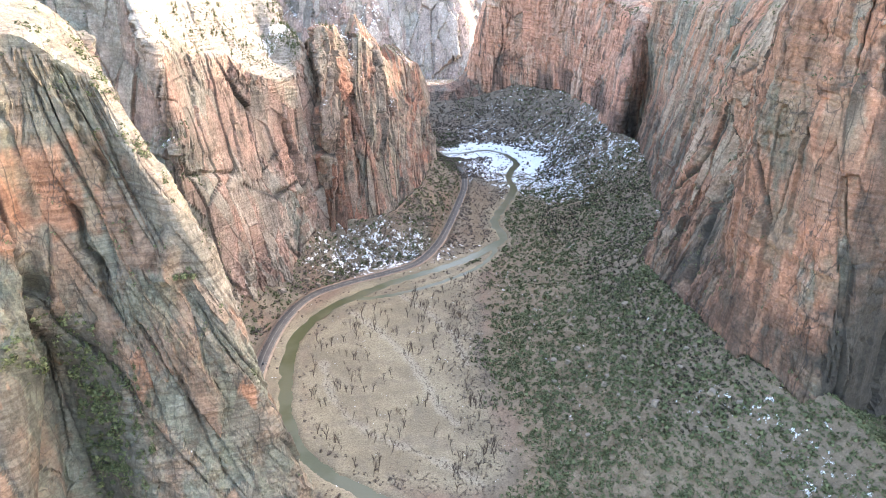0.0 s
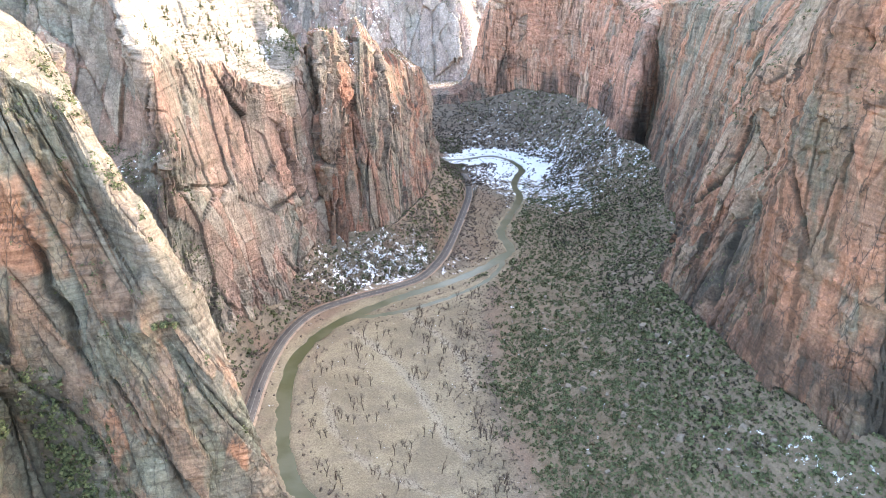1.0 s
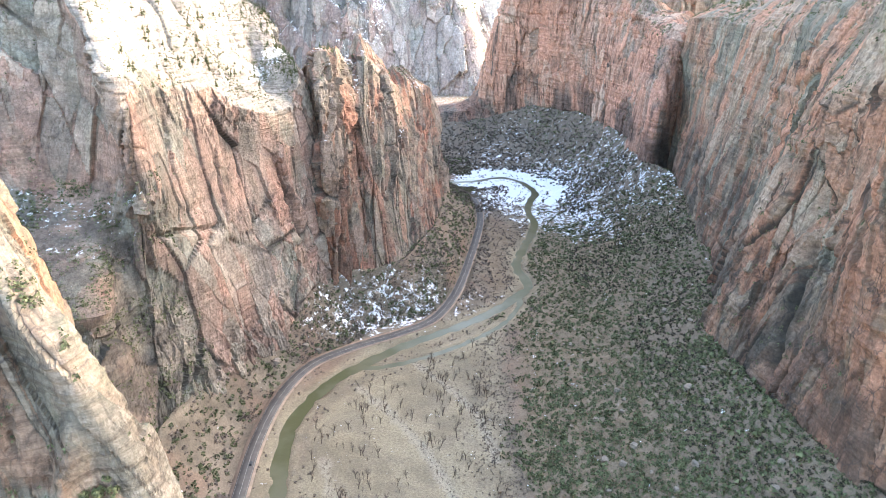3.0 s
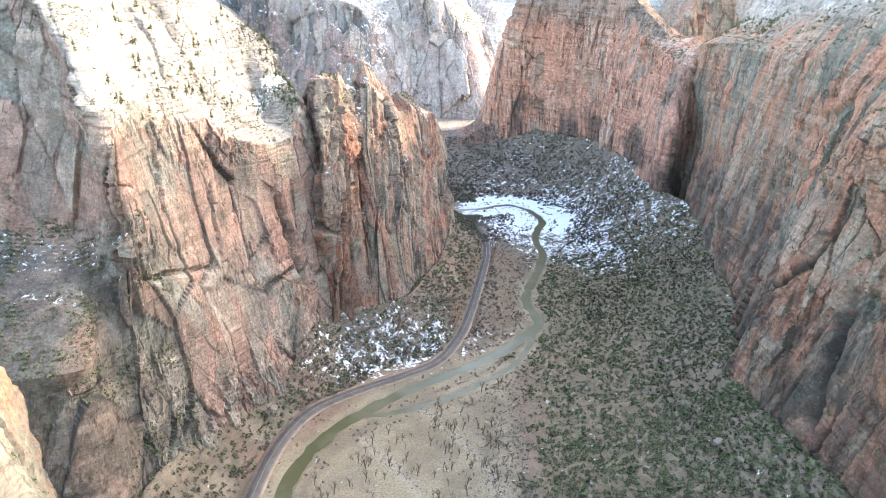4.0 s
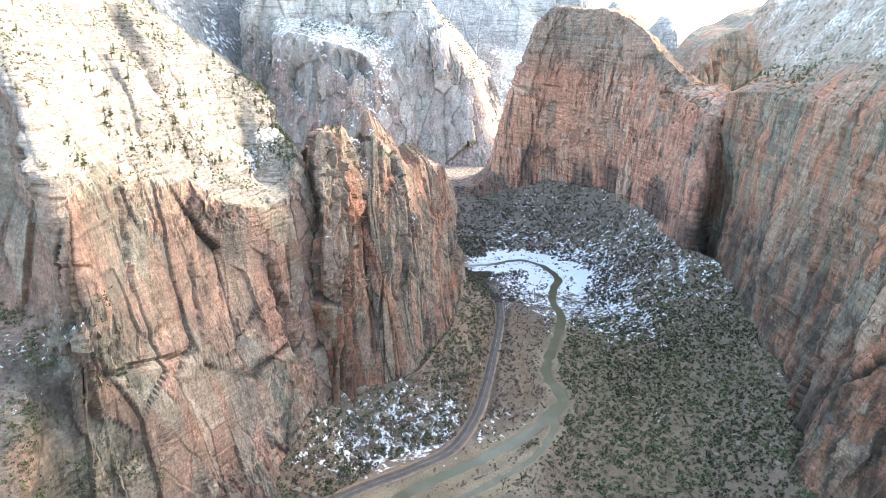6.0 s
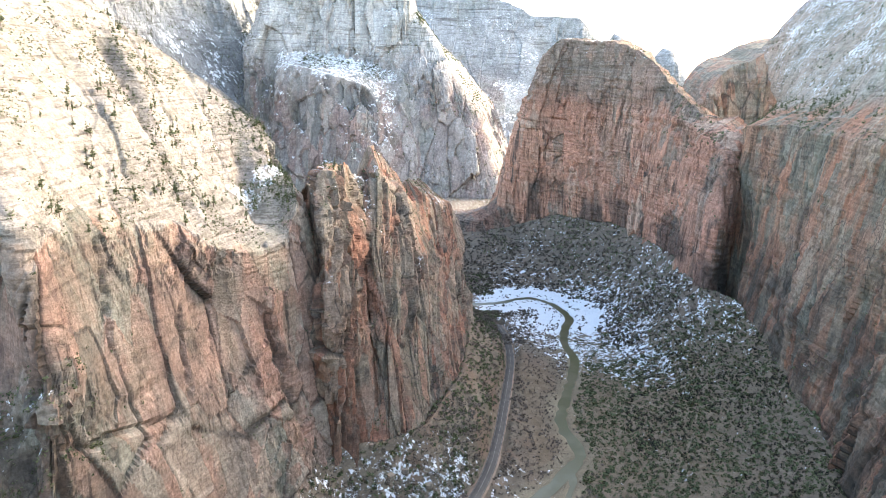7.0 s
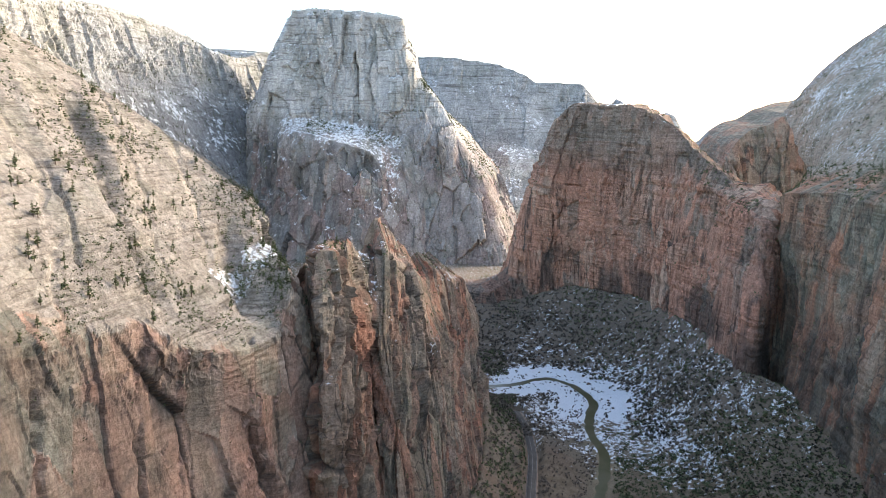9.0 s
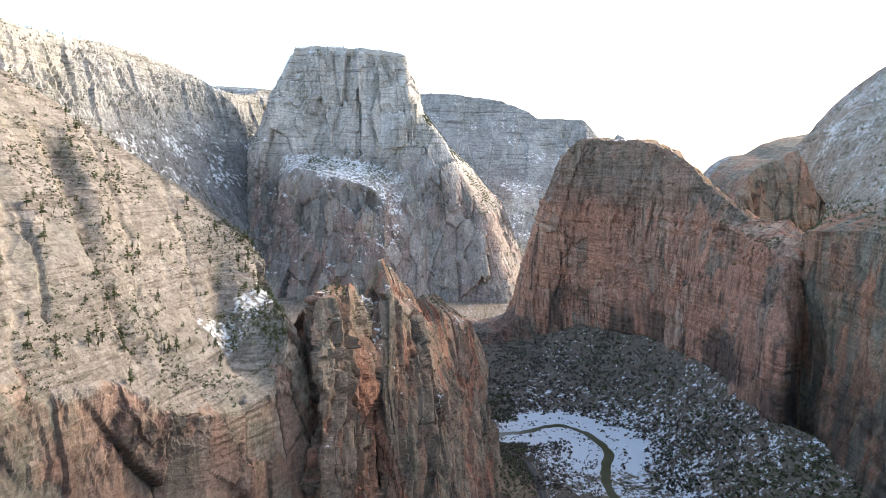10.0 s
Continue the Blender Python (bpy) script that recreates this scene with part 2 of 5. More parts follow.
def vnoise(p, seed=0):
    """Smooth value noise in -1..1 at the points p (n x 3)."""
    f = np.floor(p)
    i = f.astype(np.int64)
    w = (p - f).astype(np.float32)
    w = w * w * (3 - 2 * w)
    x, y, z = w[:, 0], w[:, 1], w[:, 2]
    out = 0
    for a in (0, 1):
        for b in (0, 1):
            for c in (0, 1):
                g = hashed(i[:, 0] + a, i[:, 1] + b, i[:, 2] + c, seed)
                out = out + g * (x if a else 1 - x) * (y if b else 1 - y) * (z if c else 1 - z)
    return out


def fbm(p, octaves=4, seed=0, gain=0.5):
    total, amp, out = 0.0, 1.0, 0
    q = p
    for o in range(octaves):
        out = out + amp * vnoise(q, seed + o * 17)
        total += amp
        amp *= gain
        q = q * 2.03 + 5.7
    return out / total


def smooth(x, lo, hi):
    s = np.clip((x - lo) / (hi - lo), 0, 1)
    return s * s * (3 - 2 * s)


def spline(points, n, tension=0.5):
    """n points on a Catmull-Rom curve through the given ones, evenly spread by index."""
    p = np.asarray(points, float)
    p = np.vstack([2 * p[0] - p[1], p, 2 * p[-1] - p[-2]])
    u = np.linspace(0, len(points) - 1 - 1e-9, n)
    i = np.floor(u).astype(int)
    t = (u - i)[:, None]
    a, b, c, d = p[i], p[i + 1], p[i + 2], p[i + 3]
    m0, m1 = tension * (c - a), tension * (d - b)
    return (2 * t**3 - 3 * t**2 + 1) * b + (t**3 - 2 * t**2 + t) * m0 + (-2 * t**3 + 3 * t**2) * c + (t**3 - t**2) * m1


def even(points, n):
    """The same curve, resampled so that its points are evenly spaced in plan."""
    c = spline(points, 40 * len(points))
    s = np.concatenate([[0], np.cumsum(np.linalg.norm(np.diff(c, axis=0), axis=1))])
    w = np.linspace(0, s[-1], n)
    return np.column_stack([np.interp(w, s, c[:, k]) for k in range(c.shape[1])])


def mesh_object(name, verts, faces, material, attributes=None, flat=True):
    """A mesh object from arrays of vertices and of equal-sided faces."""
    me = bpy.data.meshes.new(name)
    verts = np.asarray(verts, np.float32)
    faces = np.asarray(faces, np.int32)
    me.vertices.add(len(verts))
    me.vertices.foreach_set("co", verts.ravel())
    k = faces.shape[1]
    me.loops.add(faces.size)
    me.loops.foreach_set("vertex_index", faces.ravel())
    me.polygons.add(len(faces))
    me.polygons.foreach_set("loop_start", np.arange(0, faces.size, k, dtype=np.int32))
    me.update(calc_edges=True)
    me.polygons.foreach_set("use_smooth", np.full(len(faces), not flat))
    for key, values in (attributes or {}).items():
        me.attributes.new(key, 'FLOAT', 'POINT').data.foreach_set("value", np.asarray(values, np.float32))
    me.materials.append(material)
    return new(name, me)


def grid_faces(nu, nv):
    i = np.arange(nu * nv).reshape(nu, nv)
    return np.stack([i[:-1, :-1], i[1:, :-1], i[1:, 1:], i[:-1, 1:]], -1).reshape(-1, 4)


def loft(lines, nu, rows_between, focus=None):
    """A grid of points (nu x nv x 3) drawn over the given guide lines, from the foot line to the top line."""
    curves = [spline(l, nu) for l in lines]
    # even out the columns by the length of the second guide line
    ref = np.linalg.norm(np.diff(curves[1], axis=0), axis=1) + 0.5 * np.linalg.norm(np.diff(curves[-2], axis=0), axis=1) + 0.15
    if focus is not None:
        ref = ref * focus(curves[1][1:, 0], curves[1][1:, 1])
    s = np.concatenate([[0], np.cumsum(ref)])
    w = np.interp(np.linspace(0, s[-1], nu), s, np.arange(nu))
    curves = [np.column_stack([np.interp(w, np.arange(nu), c[:, k]) for k in range(3)]) for c in curves]
    out, tags = [], []
    for k, (a, b) in enumerate(zip(curves[:-1], curves[1:])):
        n = rows_between[k]
        for t in np.arange(n) / n:
            out.append(a * (1 - t) + b * t)
            tags.append(k + t)
    out.append(curves[-1])
    tags.append(len(curves) - 1.0)
    return np.stack(out, 1), np.array(tags)


def normals_of(g):
    du, dv = np.gradient(g, axis=0), np.gradient(g, axis=1)
    n = np.cross(du, dv)
    return n / np.maximum(np.linalg.norm(n, axis=2, keepdims=True), 1e-6)


def blur(g, times=3):
    for _ in range(times):
        h = g.copy()
        h[1:-1] = 0.25 * g[:-2] + 0.5 * g[1:-1] + 0.25 * g[2:]
        g = h.copy()
        g[:, 1:-1] = 0.25 * h[:, :-2] + 0.5 * h[:, 1:-1] + 0.25 * h[:, 2:]
    return g


def panels(a, b, seed):
    """Irregular panels of rock in the plane of a face: a random value for each, the distance from its border, and the slope of its own flat face."""
    i, j = np.floor(a).astype(np.int64), np.floor(b).astype(np.int64)
    zero = np.zeros_like(i)
    best, second = np.full(a.shape, 9.0), np.full(a.shape, 9.0)
    ci, cj, da, db = i.copy(), j.copy(), np.zeros(a.shape), np.zeros(a.shape)
    for u in (-1, 0, 1):
        for v in (-1, 0, 1):
            m, n = i + u, j + v
            x = a - (m + 0.5 + 0.46 * hashed(m, n, zero, seed))
            y = b - (n + 0.5 + 0.46 * hashed(m, n, zero + 1, seed))
            d = np.sqrt(x * x + y * y)
            near = d < best
            second = np.where(near, best, np.minimum(second, d))
            best = np.where(near, d, best)
            ci, cj = np.where(near, m, ci), np.where(near, n, cj)
            da, db = np.where(near, x, da), np.where(near, y, db)
    value = 0.75 * hashed(ci, cj, zero + 2, seed) + 0.25 * hashed(ci, zero, zero + 3, seed)
    return value, second - best, da * hashed(ci, cj, zero + 4, seed), db * hashed(ci, cj, zero + 5, seed)


def carve(p, features):
    """Clefts (negative) and ribs (positive) along straight lines on a face: two ends, depth and half width, in metres."""
    wob = 2.2 * np.column_stack([vnoise(p / 9 + 31, 201), vnoise(p / 9 + 57, 202), 0.5 * vnoise(p / 9 + 83, 203)]) + 0.8 * np.column_stack([vnoise(p / 3 + 31, 204), vnoise(p / 3 + 57, 205), 0 * p[:, 0]])
    q = p + wob
    out = np.zeros(len(p))
    for a, b, deep, wide in features:
        a, b = np.array(a, float), np.array(b, float)
        d = b - a
        t = np.clip(((q - a) @ d) / (d @ d), 0, 1)
        e = np.linalg.norm(q - a - t[:, None] * d, axis=1)
        out = out + deep * (1 - smooth(e, 0.0, wide)) * (1 - 0.6 * smooth(np.abs(t - 0.5), 0.35, 0.5))
    return out


def station(q, line):
    """How far along a line in plan the nearest place to each point lies, so that joints stand in upright planes across it."""
    line = line[::6]
    run = np.concatenate([[0], np.cumsum(np.linalg.norm(np.diff(line, axis=0), axis=1))])
    way = np.gradient(line, axis=0)
    way /= np.maximum(np.linalg.norm(way, axis=1, keepdims=True), 1e-6)
    out = np.zeros(len(q))
    for i in range(0, len(q), 20000):
        part_ = q[i:i + 20000]
        k = ((part_[:, None, :] - line[None]) ** 2).sum(2).argmin(1)
        out[i:i + 20000] = run[k] + ((part_ - line[k]) * way[k]).sum(1)
    return out


def weather(g, outward, size=1.0, flute=11.0, crack=6.0, block=4.0, bed=1.6, fine=1.2, seed=0, slope_calm=0.14, lean=0.0, joint=44.0, tall=170.0, extra=None, vary=None, plumb=True, tilt=0.8, features=(), seams=1.0):
    """Weathers a lofted rock face: slabs and pillars parted by upright joints, blocks and bedding, pushed along the face's own normal."""
    n = blur(normals_of(blur(g, 10)), 8)
    n /= np.linalg.norm(n, axis=2, keepdims=True)
    mid = n.reshape(-1, 3).mean(0)
    if np.dot(mid[:2], outward) < 0:
        n = -n
    p = g.reshape(-1, 3) / size
    steep = (1 - np.clip(n[..., 2].ravel(), 0, 1))
    calm = slope_calm + (1 - slope_calm) * smooth(steep, 0.42, 0.75)
    if vary is not None:
        calm = calm * vary(p * size)
    along = np.concatenate([[0], np.cumsum(np.linalg.norm(np.diff(g[:, g.shape[1] // 3], axis=0), axis=1))])
    s = np.repeat(along, g.shape[1]) / size
    if plumb:
        line = g[:, g.shape[1] // 3, :2].copy()
        for _ in range(60):
            line[1:-1] = 0.25 * line[:-2] + 0.5 * line[1:-1] + 0.25 * line[2:]
        s = station(g.reshape(-1, 3)[:, :2], line) / size
    step = np.concatenate([np.zeros((g.shape[0], 1)), np.linalg.norm(np.diff(g, axis=1), axis=2)], 1)
    h = np.cumsum(step, 1).ravel() / size
    s = s + 0.07 * joint * fbm(p * np.array([1, 1, 0.6]) / 50, 2, seed + 1) + lean * h + 0.35 * vnoise(p / 3, seed + 14)
    h2 = h + 4 * vnoise(p / 24, seed + 2) + 0.08 * s
    wide = smooth(vnoise(p / 45, seed + 15), -0.35, 0.45)
    d = 0.5 * flute * fbm(p * np.array([1, 1, 0.3]) / 55, 2, seed + 3, 0.5) * calm
    v, e, oa, ob_ = panels(s / joint, h2 / tall, seed + 4)
    slab = 0.55 * v
    seam_shade = (1 - smooth(e, 0.01, 0.05)) * smooth(vnoise(p / 38, seed + 17), -0.6, -0.1)
    d += flute * (0.45 * v + tilt * oa + 0.4 * ob_) * calm
    d -= 0.6 * crack * (1 - smooth(e, 0.0, 0.06)) * calm * smooth(vnoise(p / 50, seed + 16), -0.3, 0.3)
    v, e, oa, ob_ = panels(s / (0.42 * joint) + 7, h2 / (0.36 * tall), seed + 5)
    slab = slab + 0.6 * v
    seam_shade = np.maximum(seam_shade, 0.8 * (1 - smooth(e, 0.02, 0.09)) * smooth(vnoise(p / 26, seed + 18), -0.25, 0.15))
    d += block * (0.6 * v + 1.1 * tilt * oa + 0.5 * ob_) * calm
    d -= 0.35 * crack * (1 - smooth(e, 0.0, 0.09)) * calm * smooth(vnoise(p / 40, seed + 13), -0.1, 0.35)
    v, e, oa, ob_ = panels(s / (0.17 * joint) + 3, h2 / (0.085 * tall) + 0.3 * s / joint, seed + 6)
    d += block * (0.42 * v + 0.6 * oa + 0.4 * ob_) * calm * (0.12 + 0.88 * wide)
    slab = slab + 0.22 * v * wide
    seam_shade = np.maximum(seam_shade, 0.6 * (1 - smooth(e, 0.04, 0.14)) * wide * smooth(vnoise(p / 20, seed + 20), -0.2, 0.3))
    v, e, oa, ob_ = panels(s / (0.07 * joint) + 3, h2 / (0.028 * tall), seed + 7)
    d += 0.4 * block * (0.4 * v + 0.6 * oa) * (0.1 + 0.9 * calm) * wide
    if extra is not None:
        d += extra(p * size) / size
    seam_shade = seam_shade * seams
    if features:
        dug = carve(p * size, features) / size
        d += dug
        # Carved clefts get their shade in the colour, darker the deeper they go.
        seam_shade = np.maximum(seam_shade, 0.55 * smooth(-dug, 1.5, 6.0))
    lay = p[:, 2] + 2.5 * vnoise(p / 40, seed + 8) + 0.10 * p[:, 0]
    t = vnoise(np.column_stack([p[:, 0] / 70, p[:, 1] / 70, lay / 6.0]), seed + 9)
    d += bed * (np.round(t * 3) / 3) * smooth(vnoise(p / 55, seed + 12), -0.2, 0.4)
    d += 0.45 * bed * vnoise(np.column_stack([p[:, 0] / 25, p[:, 1] / 25, lay / 1.9]), seed + 10) * smooth(vnoise(p / 35, seed + 19), -0.3, 0.4)
    d += fine * 0.5 * fbm(p / 4.5, 3, seed + 11) * (0.35 + 0.65 * wide)
    return g + n * (d * size).reshape(g.shape[:2])[..., None], n, slab, seam_shade * calm


def cliff(name, lines, nu, rows_between, outward, material, label, pale=None, snow=None, rust=None, stain_shade=None, category="cliff", jag=0.0, jag_at=None, top=None, focus=None, **kw):
    """One rock formation: lofted, weathered, with its masks of pale rock and of snow. Returns the object, its points and normals."""
    g, tags = loft(lines, nu, rows_between, focus)
    w, n0, slab, seam_shade = weather(g, outward, **kw)
    if jag:
        run = np.concatenate([[0], np.cumsum(np.linalg.norm(np.diff(g[:, -3], axis=0), axis=1))])
        q = np.column_stack([run / 11, 0 * run, 0 * run])
        lift = np.round(vnoise(q, 301) * 2.5) / 2.5 + 0.5 * np.round(vnoise(q * 2.3, 302) * 2) / 2
        lo, hi = jag_at or (tags[-1] - 1.5, tags[-1])
        w[..., 2] += jag * lift[:, None] * (smooth(tags, lo - 0.8, lo) * (1 - smooth(tags, hi, hi + 0.6)))[None, :]
    if top is not None:
        w[..., 2] = np.minimum(w[..., 2], top)
    n = normals_of(w)
    if (n * n0).sum(2).mean() < 0:
        n = -n
    p = w.reshape(-1, 3)
    t = np.broadcast_to(tags, w.shape[:2]).ravel()
    nz = n[..., 2].ravel()
    att = {"pale": np.zeros(len(p)) if pale is None else pale(p, t, nz), "snow": np.zeros(len(p)) if snow is None else snow(p, t, nz),
           "rust": np.zeros(len(p)) if rust is None else rust(p, t, nz), "slab": slab, "seam_shade": seam_shade, "stain_shade": np.zeros(len(p)) if stain_shade is None else stain_shade(p, t, nz)}
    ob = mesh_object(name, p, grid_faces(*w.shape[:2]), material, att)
    tagged(ob, label, category, kind="structure")
    return ob, w, n


# ---- the canyon walls ----
def slabs(p):
    """Steps and clefts between the great slabs of the slickrock slope, running down with the dip."""
    high = smooth(p[:, 2], 225, 262)
    y = p[:, 1] + 6 * vnoise(p / 22, 77) + 2.5 * vnoise(p / 7, 78) - 0.87 * (p[:, 2] - 240)
    out = 0
    for at, rise, deep, wide in ((520, 3, 2, 4.0), (572, 2, 2, 4.0), (655, 3, 3, 5.0), (700, 2, 2, 5.0)):
        out = out + 0.5 * rise * (1 - smooth(y, at - 1, at + 3)) - 0.8 * deep * (1 - smooth(np.abs(y - at), 0, wide))
    return high * (out - 4)


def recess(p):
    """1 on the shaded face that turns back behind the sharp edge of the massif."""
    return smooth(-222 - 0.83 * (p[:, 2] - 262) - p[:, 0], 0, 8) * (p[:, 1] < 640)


MASSIF = []
MASSIF.append([(-330, 400, 30), (-215, 415, 30), (-197, 466, 30), (-190, 480, 30), (-168, 562, 22), (-148, 612, 22), (-138, 655, 34), (-128, 684, 40), (-112, 712, 50), (-95, 790, 50)])
MASSIF.append([(-335, 425, 128), (-226, 440, 135), (-219, 484, 124), (-212, 495, 120), (-186, 550, 105), (-172, 602, 100), (-154, 648, 105), (-143, 680, 105), (-126, 718, 125), (-110, 800, 120)])
MASSIF.append([(-350, 500, 200), (-270, 522, 186), (-240, 522, 193), (-208, 505, 200), (-202, 551, 180), (-190, 601, 172), (-174, 641, 168), (-152, 686, 165), (-143, 738, 190), (-140, 826, 190)])
MASSIF.append([(-350, 540, 290), (-285, 550, 262), (-244, 536, 262), (-220, 507, 264), (-214, 562, 246), (-202, 614, 240), (-180, 642, 217), (-157, 688, 212), (-157, 731, 245), (-205, 822, 232)])
MASSIF.append([(-385, 585, 378), (-308, 574, 340), (-280, 575, 327), (-270, 572, 324), (-240, 605, 293), (-226, 642, 288), (-214, 664, 264), (-190, 708, 239), (-176, 757, 254), (-200, 818, 252)])
MASSIF.append([(-450, 640, 452), (-390, 690, 420), (-368, 712, 409), (-350, 725, 404), (-316, 748, 380), (-283, 766, 355), (-262, 776, 338), (-225, 786, 312), (-195, 792, 284), (-208, 815, 265)])
MASSIF.append([(-560, 800, 380), (-500, 830, 340), (-472, 845, 326), (-450, 850, 320), (-410, 860, 300), (-370, 865, 280), (-340, 870, 260), (-300, 870, 240), (-265, 860, 220), (-240, 850, 200)])
MASSIF_CLEFTS = [
    ((-197, 611, 234), (-188, 585, 140), -6, 4), ((-175, 589, 115), (-166, 573, 60), -6, 3.5), ((-167, 677, 218), (-166, 657, 170), -5, 3), ((-162, 661, 166), (-141, 665, 75), -7, 7),
    ((-208, 508, 160), (-196, 545, 150), -5, 4), ((-196, 545, 150), (-186, 575, 141), -4, 4), ((-212, 560, 246), (-205, 545, 190), -4, 3.5), ((-184, 632, 216), (-178, 615, 150), -5, 3.5), ((-222, 512, 250), (-208, 500, 128), -6, 5), ((-200, 619, 229), (-183, 612, 200), 6, 7)]
SLOPE_CLEFTS = [((-286, 722, 350), (-226, 660, 285), -9, 13), ((-226, 660, 285), (-194, 640, 240), -5, 9), ((-272, 661, 335), (-213, 604, 262), -3, 3), ((-274, 766, 338), (-214, 704, 261), -4, 8), ((-205, 752, 268), (-172, 690, 222), -6, 11), ((-300, 700, 365), (-234, 630, 296), 3, 10)]
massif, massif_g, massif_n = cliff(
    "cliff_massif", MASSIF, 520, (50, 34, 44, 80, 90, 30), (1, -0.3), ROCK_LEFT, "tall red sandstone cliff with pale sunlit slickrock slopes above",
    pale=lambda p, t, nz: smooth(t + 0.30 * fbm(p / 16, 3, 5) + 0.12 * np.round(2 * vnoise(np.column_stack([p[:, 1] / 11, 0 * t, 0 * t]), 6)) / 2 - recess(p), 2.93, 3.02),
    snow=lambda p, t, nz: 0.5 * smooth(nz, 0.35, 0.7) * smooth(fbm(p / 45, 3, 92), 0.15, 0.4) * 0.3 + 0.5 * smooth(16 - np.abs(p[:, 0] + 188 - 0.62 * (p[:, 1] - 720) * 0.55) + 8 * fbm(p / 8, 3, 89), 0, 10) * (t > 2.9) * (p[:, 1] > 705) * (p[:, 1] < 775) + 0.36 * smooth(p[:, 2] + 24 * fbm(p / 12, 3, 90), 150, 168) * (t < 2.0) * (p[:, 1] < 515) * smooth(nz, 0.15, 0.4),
    # Recess and slope strip carry shade in their colour; the bench is grey-olive.
    stain_shade=lambda p, t, nz: 0.5 * np.clip(-carve(p, SLOPE_CLEFTS[:2]) / 5, 0, 1) * smooth(fbm(p / 7, 3, 32), -0.35, 0.2) + 0.42 * recess(p) * smooth(fbm(p / 20, 3, 26), -0.35, 0.15) + 0.4 * (p[:, 1] < 505) * (p[:, 2] < 200) * (p[:, 0] < -195),
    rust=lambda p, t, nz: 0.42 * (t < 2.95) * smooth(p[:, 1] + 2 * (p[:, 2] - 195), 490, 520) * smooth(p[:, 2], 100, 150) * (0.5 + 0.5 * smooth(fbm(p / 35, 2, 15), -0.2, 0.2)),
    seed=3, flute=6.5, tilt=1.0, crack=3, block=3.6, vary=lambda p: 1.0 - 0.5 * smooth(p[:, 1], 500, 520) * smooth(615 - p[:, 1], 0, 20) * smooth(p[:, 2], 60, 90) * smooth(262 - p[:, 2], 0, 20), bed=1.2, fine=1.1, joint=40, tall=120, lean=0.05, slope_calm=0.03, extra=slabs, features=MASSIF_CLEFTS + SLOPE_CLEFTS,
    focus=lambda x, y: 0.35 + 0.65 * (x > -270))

ORGAN = []
ORGAN.append([(-150, 760, 40), (-128, 690, 38), (-108, 692, 32), (-92, 698, 28), (-76, 712, 24), (-58, 728, 26), (-44, 762, 28), (-30, 805, 30), (-20, 890, 30), (-16, 1030, 18), (-30, 1200, 0), (-80, 1330, -6)])
ORGAN.append([(-149, 775, 150), (-130, 692, 150), (-117, 725, 130), (-107, 757, 110), (-92, 758, 130), (-76, 776, 92), (-56, 806, 88), (-40, 862, 82), (-28, 950, 78), (-27, 1070, 72), (-46, 1212, 50), (-95, 1330, 40)])
ORGAN.append([(-152, 790, 190), (-135, 715, 228), (-122, 750, 210), (-117, 800, 172), (-102, 785, 184), (-87, 832, 166), (-67, 882, 150), (-46, 950, 134), (-34, 1012, 130), (-42, 1110, 118), (-62, 1222, 88), (-110, 1330, 80)])
ORGAN.append([(-156, 800, 205), (-143, 736, 257), (-126, 764, 245), (-120, 842, 212), (-107, 832, 236), (-99, 866, 222), (-84, 950, 192), (-58, 986, 188), (-49, 1042, 174), (-60, 1130, 148), (-88, 1230, 113), (-140, 1330, 100)])
ORGAN.append([(-170, 815, 210), (-145, 792, 251), (-133, 802, 249), (-128, 872, 232), (-124, 898, 254), (-117, 932, 247), (-100, 1002, 206), (-80, 1012, 203), (-76, 1062, 184), (-92, 1142, 158), (-114, 1232, 118), (-170, 1330, 105)])
ORGAN.append([(-220, 820, 120), (-200, 850, 120), (-190, 880, 120), (-185, 910, 120), (-180, 930, 120), (-175, 960, 110), (-165, 1010, 100), (-155, 1040, 90), (-150, 1090, 80), (-150, 1160, 70), (-160, 1240, 60), (-200, 1330, 60)])
ORGAN_CLEFTS = [
    ((-146, 745, 266), (-136, 705, 182), -26, 10), ((-130, 770, 262), (-109, 728, 165), -18, 8), ((-110, 893, 238), (-94, 841, 198), -8, 5), ((-89, 813, 174), (-65, 818, 106), -9, 6), ((-62, 954, 172), (-37, 906, 98), -9, 7),
    ((-117, 704, 146), (-113, 696, 66), -7, 7), ((-112, 742, 134), (-97, 730, 64), -6, 5), ((-102, 880, 228), (-74, 796, 110), 9, 9), ((-78, 985, 196), (-50, 880, 100), 8, 8), ((-124, 765, 250), (-104, 735, 140), 7, 8)]
organ, organ_g, organ_n = cliff(
    "cliff_fins", ORGAN, 500, (56, 56, 48, 36, 14), (1, -0.5), ROCK_ORGAN, "dark red sandstone fins and pillars split by deep vertical gullies",
    pale=lambda p, t, nz: 0.5 * smooth(p[:, 2], 190, 235) * smooth(fbm(p / 20, 3, 6), -0.1, 0.3),
    snow=lambda p, t, nz: 0.42 * smooth(nz, 0.3, 0.7) * smooth(fbm(p / 30, 3, 93), 0.1, 0.4) * smooth(p[:, 2], 90, 140),
    seed=21, flute=10, crack=9, block=5, bed=0.6, fine=2.0, joint=24, tall=150, jag=4, top=255, plumb=False, tilt=1.4, features=ORGAN_CLEFTS,
    focus=lambda x, y: 0.3 + 0.9 * (y < 1060))

